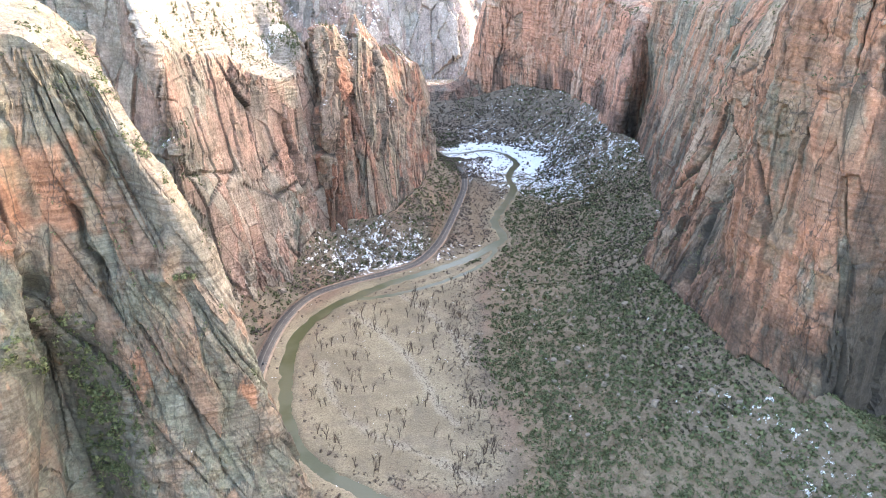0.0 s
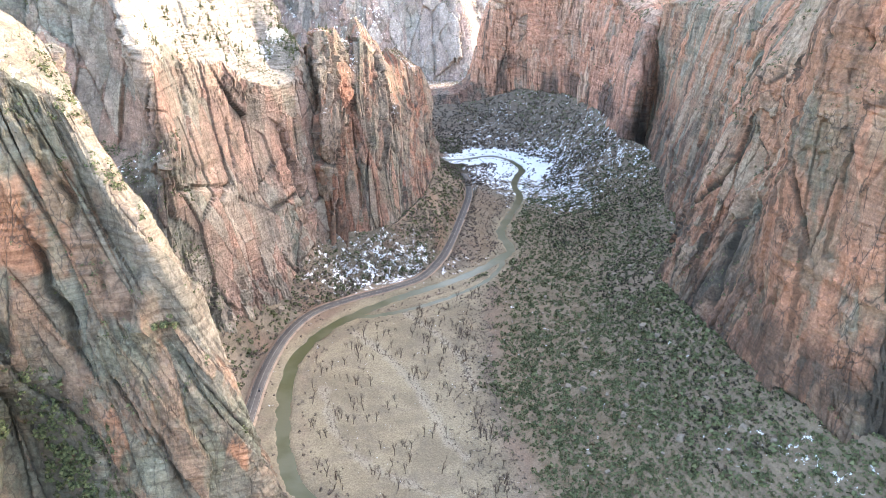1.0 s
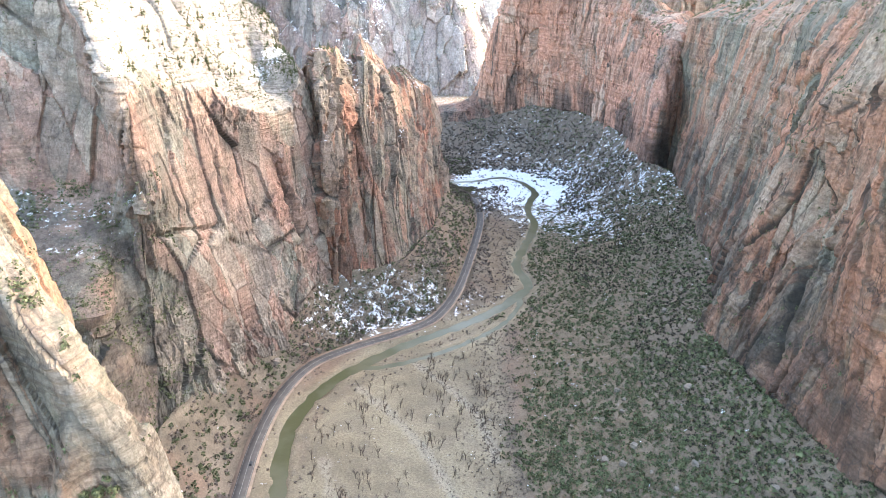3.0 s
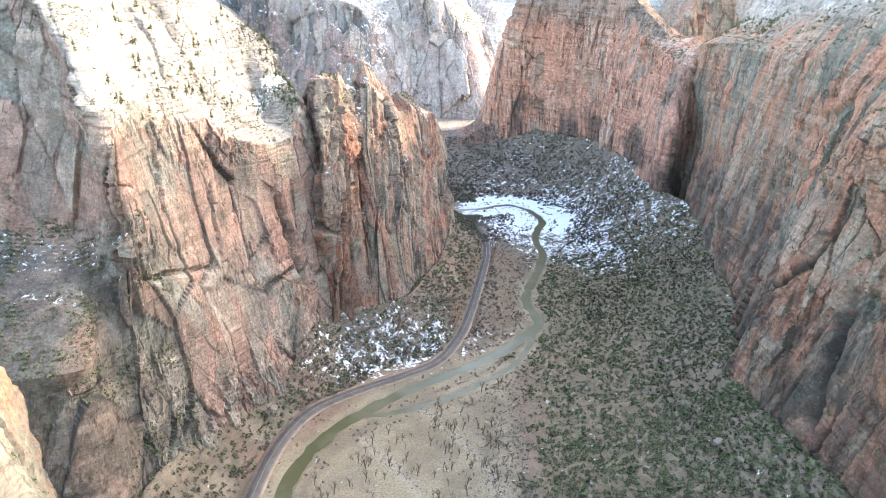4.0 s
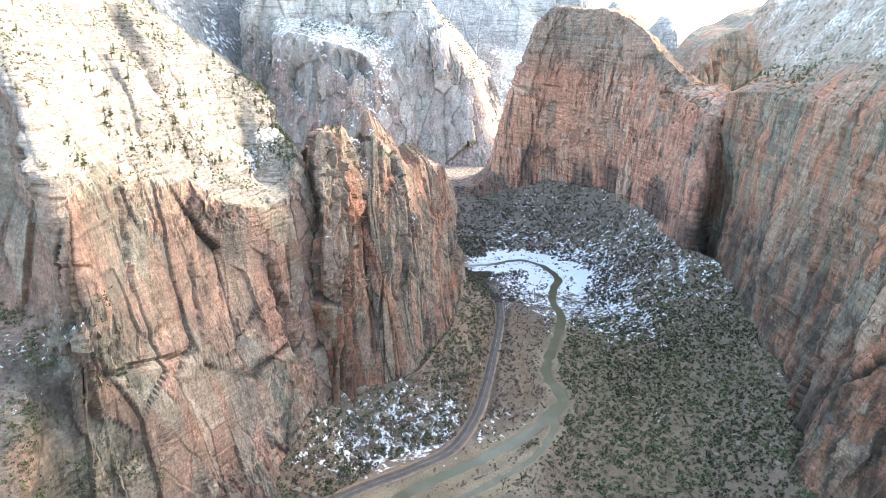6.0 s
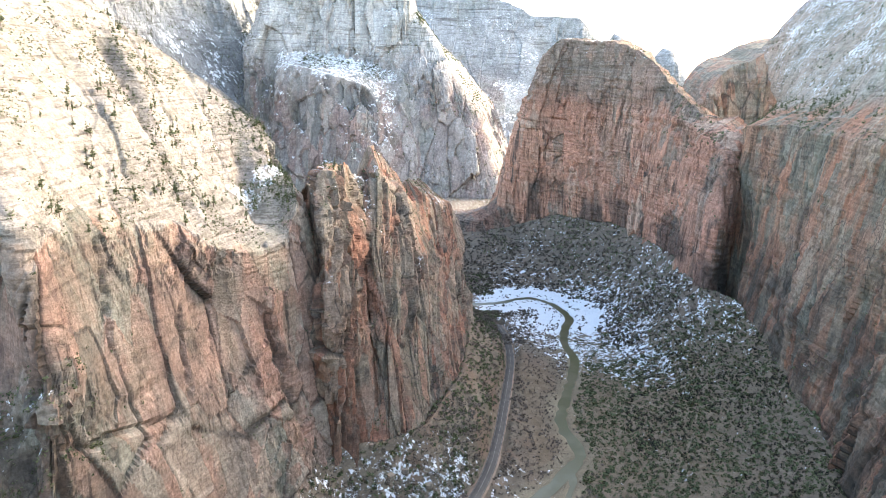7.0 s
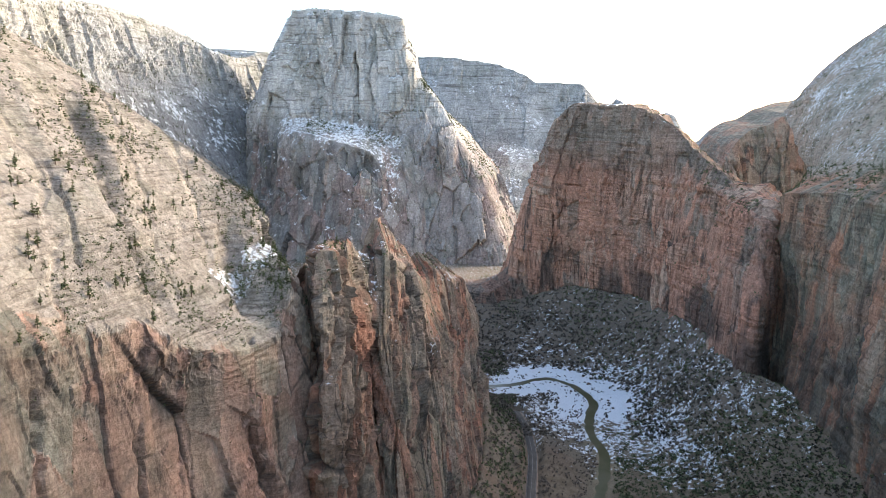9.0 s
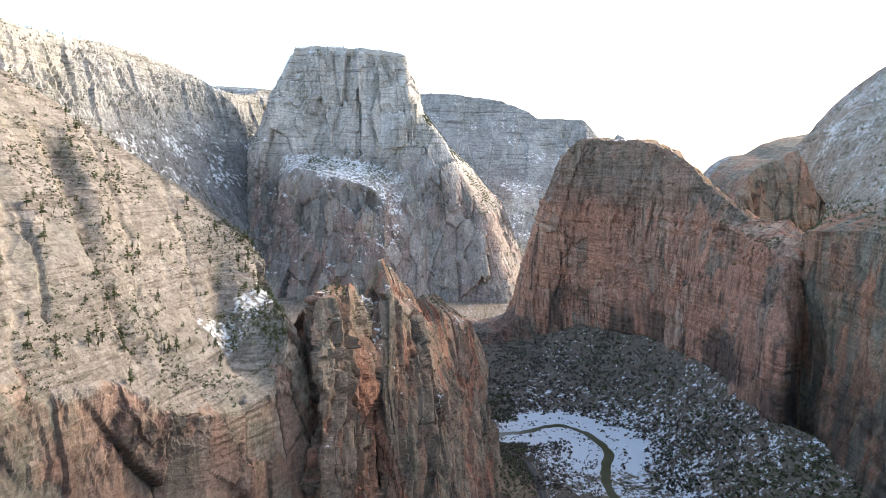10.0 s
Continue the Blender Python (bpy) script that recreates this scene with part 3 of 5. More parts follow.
WALL = []
WALL.append([(420, 300, 20), (300, 348, 20), (236, 322, 50), (208, 358, 80), (193, 443, 74), (194, 500, 66), (194, 560, 60), (238, 668, 58), (260, 780, 66), (278, 872, 64), (280, 930, 78), (288, 964, 70), (300, 992, 40), (302, 1034, 20)])
WALL.append([(420, 310, 200), (302, 355, 190), (233, 338, 165), (210, 382, 140), (204, 432, 132), (216, 518, 130), (210, 572, 124), (264, 682, 136), (268, 792, 126), (292, 880, 140), (298, 935, 155), (302, 978, 150), (311, 1004, 150), (306, 1042, 160)])
WALL.append([(425, 325, 280), (304, 358, 270), (228, 346, 240), (209, 392, 245), (200, 420, 228), (238, 505, 195), (233, 572, 205), (274, 692, 212), (286, 804, 192), (300, 900, 200), (305, 945, 217), (302, 1000, 226), (299, 1032, 228), (308, 1066, 238)])
WALL.append([(430, 340, 340), (308, 365, 340), (222, 368, 322), (214, 400, 300), (205, 425, 302), (246, 515, 272), (246, 560, 256), (286, 692, 284), (300, 802, 279), (309, 910, 277), (319, 960, 280), (304, 1034, 274), (316, 1070, 264), (360, 1110, 268)])
WALL.append([(480, 380, 420), (370, 400, 420), (270, 410, 410), (260, 430, 400), (255, 450, 390), (275, 530, 350), (290, 580, 335), (312, 692, 330), (340, 815, 324), (358, 925, 318), (372, 985, 312), (372, 1055, 304), (395, 1140, 300), (430, 1240, 295)])
# Crest mostly out of view, made this high to shade floor and massif.
WALL.append([(640, 450, 560), (540, 480, 560), (480, 490, 540), (470, 520, 500), (470, 560, 510), (480, 640, 540), (510, 720, 560), (545, 850, 610), (600, 960, 690), (640, 1060, 705), (655, 1150, 690), (660, 1265, 590), (530, 1366, 462), (478, 1420, 378)])
WALL.append([(900, 600, 400), (800, 650, 400), (760, 700, 400), (760, 750, 400), (760, 800, 400), (780, 860, 400), (800, 940, 400), (820, 1060, 420), (860, 1180, 430), (880, 1300, 430), (880, 1400, 430), (840, 1500, 400), (760, 1560, 340), (640, 1560, 260)])
WALL_CLEFTS = [((265, 812, 144), (257, 785, 80), -9, 4.5), ((278, 795, 150), (254, 753, 84), -10, 5), ((229, 514, 162), (200, 482, 86), -17, 8), ((203, 418, 292), (207, 435, 196), -5, 4), ((266, 632, 272), (222, 560, 186), -8, 6), ((250, 600, 240), (212, 545, 120), -6, 5), ((300, 880, 250), (283, 862, 120), -6, 6)]
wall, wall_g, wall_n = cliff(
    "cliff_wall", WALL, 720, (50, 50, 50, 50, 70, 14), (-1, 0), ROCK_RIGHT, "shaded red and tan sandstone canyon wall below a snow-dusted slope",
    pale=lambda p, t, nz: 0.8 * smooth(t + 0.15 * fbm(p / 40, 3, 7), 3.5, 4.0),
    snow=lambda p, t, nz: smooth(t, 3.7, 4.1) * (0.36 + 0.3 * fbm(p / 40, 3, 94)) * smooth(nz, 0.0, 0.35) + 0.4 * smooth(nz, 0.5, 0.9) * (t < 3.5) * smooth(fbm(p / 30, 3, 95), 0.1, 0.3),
    # Foot: varnish with deep shade painted in; near recess: painted shade; far cleft darker.
    stain_shade=lambda p, t, nz: 0.35 * smooth(p[:, 1] + 14 * fbm(p / 15, 3, 24), 980, 1005) * (t < 2.4) + 0.75 * smooth(p[:, 0] - 226 + 5 * fbm(p / 10, 2, 27), 0, 6) * (p[:, 1] < 400) + 0.75 * (p[:, 1] < 985) * smooth(170 + 45 * fbm(p / 45, 3, 19) - p[:, 2], 0, 45) * (0.4 + 0.6 * smooth(fbm(p * np.array([1, 1, 0.35]) / 14, 3, 20), -0.25, 0.15)),
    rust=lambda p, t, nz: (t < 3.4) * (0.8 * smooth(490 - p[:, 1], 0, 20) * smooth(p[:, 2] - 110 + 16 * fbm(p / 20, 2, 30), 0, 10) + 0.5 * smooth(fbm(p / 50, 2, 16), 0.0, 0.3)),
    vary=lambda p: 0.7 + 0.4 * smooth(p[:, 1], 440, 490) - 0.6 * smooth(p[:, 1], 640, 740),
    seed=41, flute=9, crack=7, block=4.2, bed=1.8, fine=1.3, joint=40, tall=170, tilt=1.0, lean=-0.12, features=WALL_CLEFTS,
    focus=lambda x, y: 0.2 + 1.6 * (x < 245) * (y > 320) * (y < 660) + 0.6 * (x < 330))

BUTTE = []
BUTTE.append([(324, 1056, 20), (268, 986, 50), (253, 996, 78), (257, 1060, 82), (262, 1140, 82), (246, 1250, 80), (231, 1300, 80), (195, 1367, 75), (148, 1426, 68), (110, 1456, 48), (70, 1477, 46), (40, 1500, 60), (50, 1620, 40), (180, 1720, 40)])
BUTTE.append([(328, 1060, 170), (277, 1003, 165), (260, 1012, 165), (263, 1070, 175), (267, 1150, 180), (242, 1254, 190), (240, 1272, 215), (200, 1342, 215), (152, 1402, 215), (110, 1428, 196), (76, 1460, 190), (62, 1502, 170), (85, 1590, 180), (190, 1690, 180)])
BUTTE.append([(334, 1080, 246), (298, 1042, 238), (281, 1046, 244), (277, 1090, 254), (276, 1150, 262), (262, 1228, 277), (250, 1268, 300), (212, 1324, 310), (163, 1388, 312), (122, 1404, 300), (93, 1432, 275), (88, 1482, 262), (108, 1565, 280), (200, 1660, 280)])
BUTTE.append([(375, 1110, 268), (322, 1064, 262), (303, 1068, 264), (295, 1115, 270), (292, 1165, 284), (270, 1240, 322), (250, 1276, 354), (214, 1330, 377), (165, 1394, 382), (136, 1402, 382), (116, 1408, 364), (114, 1452, 358), (128, 1505, 356), (210, 1600, 350)])
BUTTE.append([(410, 1150, 264), (360, 1125, 268), (345, 1140, 270), (338, 1165, 274), (324, 1205, 281), (300, 1290, 315), (280, 1330, 350), (250, 1370, 376), (205, 1420, 384), (185, 1430, 384), (175, 1440, 380), (170, 1460, 372), (180, 1490, 366), (220, 1550, 355)])
BUTTE.append([(490, 1210, 200), (460, 1210, 200), (450, 1220, 200), (440, 1240, 200), (430, 1280, 200), (400, 1370, 220), (380, 1420, 230), (350, 1470, 240), (300, 1520, 250), (280, 1530, 250), (270, 1540, 250), (265, 1550, 250), (260, 1555, 260), (250, 1560, 300)])
BUTTE_CLEFTS = [((258, 1022, 158), (254, 1004, 92), -7, 3), ((262, 1130, 190), (260, 1122, 110), -4, 3.5), ((246, 1236, 250), (242, 1250, 150), -4, 4), ((200, 1345, 250), (200, 1350, 110), -4, 4), ((150, 1405, 300), (150, 1420, 120), -4, 4), ((118, 1415, 255), (170, 1395, 250), -5, 3)]
butte, butte_g, butte_n = cliff(
    "cliff_butte", BUTTE, 420, (70, 60, 50, 14, 12), (-0.6, -0.8), ROCK_TABLE, "flat-topped red sandstone butte with a sheer streaked face",
    pale=lambda p, t, nz: 0.55 * smooth(p[:, 2], 270, 330),
    snow=lambda p, t, nz: 0.62 * smooth(nz, 0.45, 0.8) * smooth(p[:, 2], 300, 340) * smooth(fbm(p / 30, 3, 96), -0.1, 0.3),
    stain_shade=lambda p, t, nz: np.clip(0.3 * smooth(p[:, 0] + 10 * fbm(p / 15, 3, 25), 264, 282) * (p[:, 1] < 1060) * (t < 2.2) + 0.75 * smooth(160 + 60 * fbm(p / 45, 3, 28) - p[:, 2], 0, 50) * smooth(fbm(p * np.array([1, 1, 0.35]) / 34, 3, 29), -0.15, 0.15) * (p[:, 0] > 100) + 0.3 * smooth(p[:, 2] + 30 * fbm(p / 40, 3, 31), 265, 300), 0, 1),
    rust=lambda p, t, nz: (t < 2.2) * (0.5 + 0.5 * smooth(fbm(p / 60, 2, 17), -0.1, 0.2)),
    seed=57, flute=5, crack=2.5, block=3.6, bed=2.6, fine=2.4, size=1.2, joint=34, tall=120, jag=5, features=BUTTE_CLEFTS, seams=0.3)

LEDGE = []
LEDGE.append([(-220, 1480, 8), (-100, 1480, 16), (0, 1448, 30), (50, 1462, 36), (100, 1462, 40), (150, 1436, 60)])
LEDGE.append([(-220, 1492, 50), (-100, 1492, 52), (0, 1462, 56), (52, 1476, 75), (100, 1474, 100), (150, 1446, 110)])
LEDGE.append([(-220, 1520, 56), (-100, 1520, 58), (0, 1490, 66), (52, 1500, 100), (100, 1490, 125), (150, 1470, 140)])
LEDGE.append([(-240, 1640, 50), (-110, 1640, 50), (0, 1600, 50), (80, 1580, 90), (120, 1560, 120), (160, 1520, 140)])
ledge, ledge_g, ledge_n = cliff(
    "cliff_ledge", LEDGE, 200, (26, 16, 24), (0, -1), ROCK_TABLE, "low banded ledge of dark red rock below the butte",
    snow=lambda p, t, nz: 0.34 * smooth(t, 1.8, 2.2), stain_shade=lambda p, t, nz: 0.55 + 0 * t, seed=63, flute=5, crack=2, block=3, bed=3.0, joint=30, tall=60)

def gully(p):
    """The wooded cleft between the two blades of the fin."""
    return -26 * np.exp(-((p[:, 0] + 131 + 0.12 * (p[:, 2] - 120)) / 10) ** 2) * smooth(225 - p[:, 2], 0, 60)


FIN = []
FIN.append([(-330, 150, 10), (-190, 140, 10), (-142, 160, 10), (-122, 178, 10), (-85, 190, 10), (-38, 212, 10), (-60, 262, 10), (-140, 335, 10), (-240, 390, 20)])
FIN.append([(-320, 165, 100), (-166, 166, 100), (-139, 180, 110), (-123, 200, 130), (-86, 212, 110), (-56, 233, 98), (-76, 262, 95), (-155, 330, 110), (-245, 388, 110)])
FIN.append([(-310, 180, 190), (-150, 187, 185), (-140, 207, 197), (-120, 214, 170), (-100, 219, 188), (-79, 230, 182), (-98, 256, 184), (-165, 326, 180), (-250, 386, 150)])
FIN.append([(-300, 195, 270), (-166, 206, 240), (-150, 223, 240), (-138, 232, 255), (-122, 238, 250), (-106, 236, 250), (-124, 262, 254), (-175, 328, 240), (-260, 382, 200)])
FIN.append([(-300, 212, 330), (-176, 226, 302), (-150, 236, 298), (-142, 236, 295), (-132, 242, 286), (-126, 250, 278), (-142, 270, 279), (-185, 330, 270), (-270, 380, 230)])
FIN.append([(-320, 280, 350), (-200, 280, 320), (-180, 282, 310), (-165, 284, 305), (-160, 286, 300), (-155, 288, 294), (-158, 292, 292), (-200, 330, 275), (-275, 375, 232)])
FIN_CLEFTS = [
    ((-146, 231, 284), (-137, 228, 246), -5, 2.5), ((-137, 228, 246), (-125, 221, 198), -6, 3), ((-137, 237, 281), (-123, 235, 243), -4, 2.5), ((-147, 214, 222), (-134, 218, 170), -9, 5),
    ((-134, 218, 170), (-136, 215, 120), -14, 9), ((-104, 229, 230), (-104, 226, 206), 5, 6), ((-102, 217, 175), (-92, 219, 142), -3, 2.5), ((-118, 232, 236), (-108, 222, 180), -3, 2.2)]
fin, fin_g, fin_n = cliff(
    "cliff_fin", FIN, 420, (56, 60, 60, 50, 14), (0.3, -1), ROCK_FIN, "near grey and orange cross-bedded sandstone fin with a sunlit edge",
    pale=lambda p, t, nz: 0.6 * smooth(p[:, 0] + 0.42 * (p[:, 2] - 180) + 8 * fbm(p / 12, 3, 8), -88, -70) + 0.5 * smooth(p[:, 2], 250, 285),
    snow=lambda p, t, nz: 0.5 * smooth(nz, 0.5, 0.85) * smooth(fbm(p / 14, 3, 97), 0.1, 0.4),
    # Shade of the gully is put into the colour here.
    stain_shade=lambda p, t, nz: 0.6 * smooth(16 - np.abs(p[:, 0] + 131 + 0.12 * (p[:, 2] - 120)) + 5 * fbm(p / 8, 2, 38), 0, 8) * smooth(210 - p[:, 2], 0, 30),
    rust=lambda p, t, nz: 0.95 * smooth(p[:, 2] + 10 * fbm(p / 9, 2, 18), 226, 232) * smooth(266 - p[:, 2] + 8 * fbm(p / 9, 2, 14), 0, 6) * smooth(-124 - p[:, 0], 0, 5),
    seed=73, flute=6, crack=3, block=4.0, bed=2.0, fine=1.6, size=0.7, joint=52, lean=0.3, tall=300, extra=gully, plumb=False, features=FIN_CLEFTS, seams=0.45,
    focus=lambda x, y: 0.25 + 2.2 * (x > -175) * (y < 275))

THRONE = []
THRONE.append([(-790, 2850, -60), (-760, 2450, -60), (-660, 2320, -60), (-548, 2260, -60), (-400, 2230, -60), (-290, 2220, -60), (-205, 2230, -60), (-120, 2270, -60), (-10, 2270, -60), (140, 2290, -60), (210, 2600, -60)])
THRONE.append([(-750, 2850, 300), (-722, 2470, 300), (-620, 2390, 300), (-545, 2340, 335), (-400, 2290, 305), (-300, 2300, 272), (-235, 2320, 185), (-160, 2380, 250), (-30, 2360, 222), (50, 2400, 205), (100, 2660, 220)])
THRONE.append([(-740, 2850, 375), (-716, 2466, 378), (-602, 2412, 382), (-520, 2425, 378), (-400, 2412, 360), (-300, 2410, 342), (-222, 2402, 332), (-160, 2420, 432), (-108, 2440, 440), (-58, 2480, 360), (-20, 2720, 360)])
THRONE.append([(-690, 2840, 600), (-640, 2472, 572), (-570, 2436, 560), (-496, 2440, 560), (-400, 2432, 560), (-300, 2425, 560), (-224, 2420, 560), (-186, 2460, 540), (-178, 2530, 530), (-176, 2640, 500), (-176, 2860, 500)])
THRONE.append([(-600, 2820, 700), (-576, 2490, 703), (-546, 2462, 708), (-482, 2452, 710), (-400, 2450, 707), (-300, 2442, 700), (-226, 2440, 687), (-222, 2500, 672), (-226, 2580, 660), (-232, 2720, 640), (-240, 2870, 620)])
THRONE.append([(-500, 2800, 706), (-500, 2600, 712), (-490, 2560, 714), (-450, 2550, 716), (-400, 2550, 714), (-340, 2550, 708), (-300, 2560, 700), (-290, 2600, 690), (-290, 2650, 680), (-290, 2750, 670), (-300, 2850, 660)])
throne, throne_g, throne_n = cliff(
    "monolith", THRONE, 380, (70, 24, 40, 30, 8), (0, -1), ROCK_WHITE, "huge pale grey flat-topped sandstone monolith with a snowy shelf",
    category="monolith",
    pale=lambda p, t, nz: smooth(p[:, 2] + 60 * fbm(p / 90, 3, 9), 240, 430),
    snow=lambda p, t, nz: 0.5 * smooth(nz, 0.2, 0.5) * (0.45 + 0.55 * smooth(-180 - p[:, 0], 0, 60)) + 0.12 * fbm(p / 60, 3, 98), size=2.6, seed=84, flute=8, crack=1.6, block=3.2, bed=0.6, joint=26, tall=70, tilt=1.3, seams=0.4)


def mesa(name, label, foot_y, rim, foot_z, nu, seed, material, size, back=400, setback=120, pale=0.7, snow=0.6, flute=14.0):
    """A far plateau: a cliff below the given rim line, with its talus skirt."""
    rim = np.array(rim, float)
    foot = rim.copy()
    foot[:, 1] = foot_y
    foot[:, 2] = foot_z
    skirt = 0.45 * foot + 0.55 * rim
    skirt[:, 1] = foot_y + 0.62 * (rim[:, 1] - foot_y)
    skirt[:, 2] = foot_z + 0.42 * (rim[:, 2] - foot_z)
    upper = rim.copy()
    upper[:, 1] -= setback * 0.4
    upper[:, 2] = foot_z + 0.85 * (rim[:, 2] - foot_z)
    top = rim.copy()
    top[:, 1] += back
    top[:, 2] += 15
    ob, g, n = cliff(name, [foot, skirt, upper, rim, top], nu, (36, 36, 14, 8), (0, -1), material, label, category="mesa",
                     pale=lambda p, t, nz: pale * smooth(t, 0.8, 1.4), snow=lambda p, t, nz: snow * (0.35 + 0.65 * smooth(nz, 0.3, 0.7)) * smooth(fbm(p / 90, 3, seed), -0.35, 0.25),
                     size=size, seed=seed, flute=flute, crack=8, block=6, bed=0.8, joint=36)
    return ob, g, n


RIM = np.array([(-1120, 1500, 685), (-1080, 1860, 653), (-1070, 2080, 664), (-1035, 2260, 672), (-1000, 2450, 664), (-930, 2600, 634), (-880, 2640, 600), (-850, 2850, 606), (-800, 3000, 642), (-640, 3150, 640)], float)
PLATEAU = [RIM * np.array([1, 1, 0]) + np.array(o) + RIM * np.array([0, 0, k]) for o, k in (((330, -170, 20), 0.0), ((190, -100, 0), 0.40), ((70, -35, 0), 0.72), ((22, -10, 0), 0.93), ((0, 0, 0), 1.0), ((-350, 120, 25), 1.0))]
plateau, plateau_g, plateau_n = cliff("mesa_plateau", PLATEAU, 340, (34, 30, 26, 12, 10), (1, -0.3), ROCK_FAR, "snowy pale sandstone plateau rim with a wooded top", category="mesa",
      pale=lambda p, t, nz: smooth(t, 1.0, 1.8), stain_shade=lambda p, t, nz: 0.55 * (1 - smooth(t + 0.4 * fbm(p / 60, 3, 58), 1.7, 2.1)),
      snow=lambda p, t, nz: 0.34 + 0.3 * fbm(p / 80, 3, 101) - 0.2 * smooth(t, 1.9, 2.4) * (t < 3.8),
      size=2.6, seed=101, flute=14, crack=9, block=6, bed=0.9, joint=34)
mesa("mesa_dome", "pale domed sandstone mesa behind the monolith", 2700, [(-400, 3500, 660), (-180, 3400, 680), (77, 3380, 658), (200, 3360, 622), (283, 3340, 584), (380, 3300, 500), (430, 3250, 440), (520, 3300, 330)], 60, 220, 103, ROCK_FAR, 3.2, pale=1.0, snow=0.45)
mesa("mesa_far", "far hazy flat mesa", 3800, [(200, 4200, 630), (405, 4200, 632), (560, 4200, 640), (663, 4200, 634), (700, 4200, 600), (770, 4200, 526), (900, 4250, 420)], 120, 120, 105, ROCK_FAR, 4.0, back=200, pale=1.0, snow=0.2)
mesa("far_range", "far hazy jagged canyon range", 4200, [(700, 4500, 420), (900, 4500, 500), (968, 4500, 560), (1050, 4500, 470), (1180, 4500, 400), (1286, 4500, 480), (1400, 4500, 330), (1474, 4500, 300), (1560, 4500, 380), (1681, 4500, 440), (1900, 4450, 450), (2200, 4400, 470)], 120, 200, 107, ROCK_FAR, 4.0, back=100, pale=1.0, snow=0.2)
mesa("mesa_spur", "tan and red rounded spur behind the saddle", 1470, [(425, 1580, 230), (445, 1560, 286), (470, 1570, 326), (508, 1600, 350), (540, 1600, 360), (578, 1600, 382), (650, 1620, 400), (780, 1640, 420)], 120, 160, 109, ROCK_RIGHT, 1.2, back=150, setback=40, pale=0.3, snow=0.2, flute=5.0)


# ---- valley floor, river and road ----
RIVER = [(190, 90), (120, 190), (60, 262), (10, 292), (-38, 319), (-62, 333), (-94, 361), (-113, 404), (-124, 452), (-129, 505), (-117, 549), (-92, 588), (-56, 625), (-11, 660), (32, 698), (64, 738), (79, 768), (70, 815), (82, 868), (96, 912), (110, 965), (106, 1020), (116, 1075), (128, 1112), (112, 1168), (78, 1194), (39, 1172), (-2, 1160), (-60, 1180), (-150, 1260), (-260, 1330)]
ROAD = [(-128, 250), (-134, 330), (-141, 390), (-145, 435), (-148, 487), (-144, 543), (-129, 588), (-98, 619), (-58, 647), (-26, 676), (-5, 728), (8, 789), (15, 832), (24, 890), (33, 960), (33, 1025), (25, 1075)]
BRANCH = [(-90, 590), (-70, 592), (-42, 604), (-14, 622), (16, 646), (44, 676), (62, 712), (68, 740)]
river_line, road_line, branch_line = even(RIVER, 500), even(ROAD, 400), even(BRANCH, 90)


def valley(y):
    return np.clip((1150 - y) * 0.0135, 0, 12)


def distance_to(line, x, y):
    """Distance in plan from the points to a polyline, with the position along it."""
    best = np.full(x.shape, 1e9)
    at = np.zeros(x.shape)
    for k in range(len(line) - 1):
        a, b = line[k], line[k + 1]
        d = b - a
        t = np.clip(((x - a[0]) * d[0] + (y - a[1]) * d[1]) / max(d @ d, 1e-9), 0, 1)
        e = np.hypot(x - a[0] - t * d[0], y - a[1] - t * d[1])
        at = np.where(e < best, k + t, at)
        best = np.minimum(best, e)
    return best, at


FOOT_RIGHT = [(236, 150, 90), (236, 322, 94), (208, 358, 90), (193, 443, 84), (190, 500, 76), (198, 590, 64), (238, 670, 64), (262, 780, 72), (282, 872, 74), (280, 945, 88), (256, 992, 90), (257, 1060, 92), (262, 1140, 92), (245, 1250, 92), (231, 1300, 91), (195, 1367, 86), (148, 1426, 79), (110, 1456, 60), (50, 1462, 44), (-30, 1455, 34), (-220, 1480, 20)]
FOOT_LEFT = [(-40, 225, 24), (-60, 300, 24), (-190, 400, 30), (-196, 470, 48), (-172, 560, 34), (-152, 609, 32), (-142, 650, 45), (-128, 690, 50), (-90, 704, 50), (-58, 728, 52), (-43, 765, 54), (-29, 808, 54), (-19, 890, 52), (-15, 1030, 36), (-28, 1200, 14), (-80, 1330, 6)]
FEET = [spline(l, 60) for l in (FOOT_RIGHT, FOOT_LEFT)]
SAND = [(-40, 330), (-88, 372), (-100, 420), (-112, 460), (-114, 505), (-100, 545), (-62, 590), (-20, 620), (20, 648), (42, 655), (34, 590), (30, 510), (32, 450), (42, 400), (46, 350), (20, 320)]


def inside(poly, x, y):
    hit = np.zeros(x.shape, bool)
    for (ax, ay), (bx, by) in zip(poly, poly[1:] + poly[:1]):
        cross = ((ay > y) != (by > y)) & (x < (bx - ax) * (y - ay) / (by - ay + 1e-9) + ax)
        hit ^= cross
    return hit


def signed(poly, x, y):
    d, _ = distance_to(np.array(poly + poly[:1], float), x, y)
    return np.where(inside(poly, x, y), -d, d)


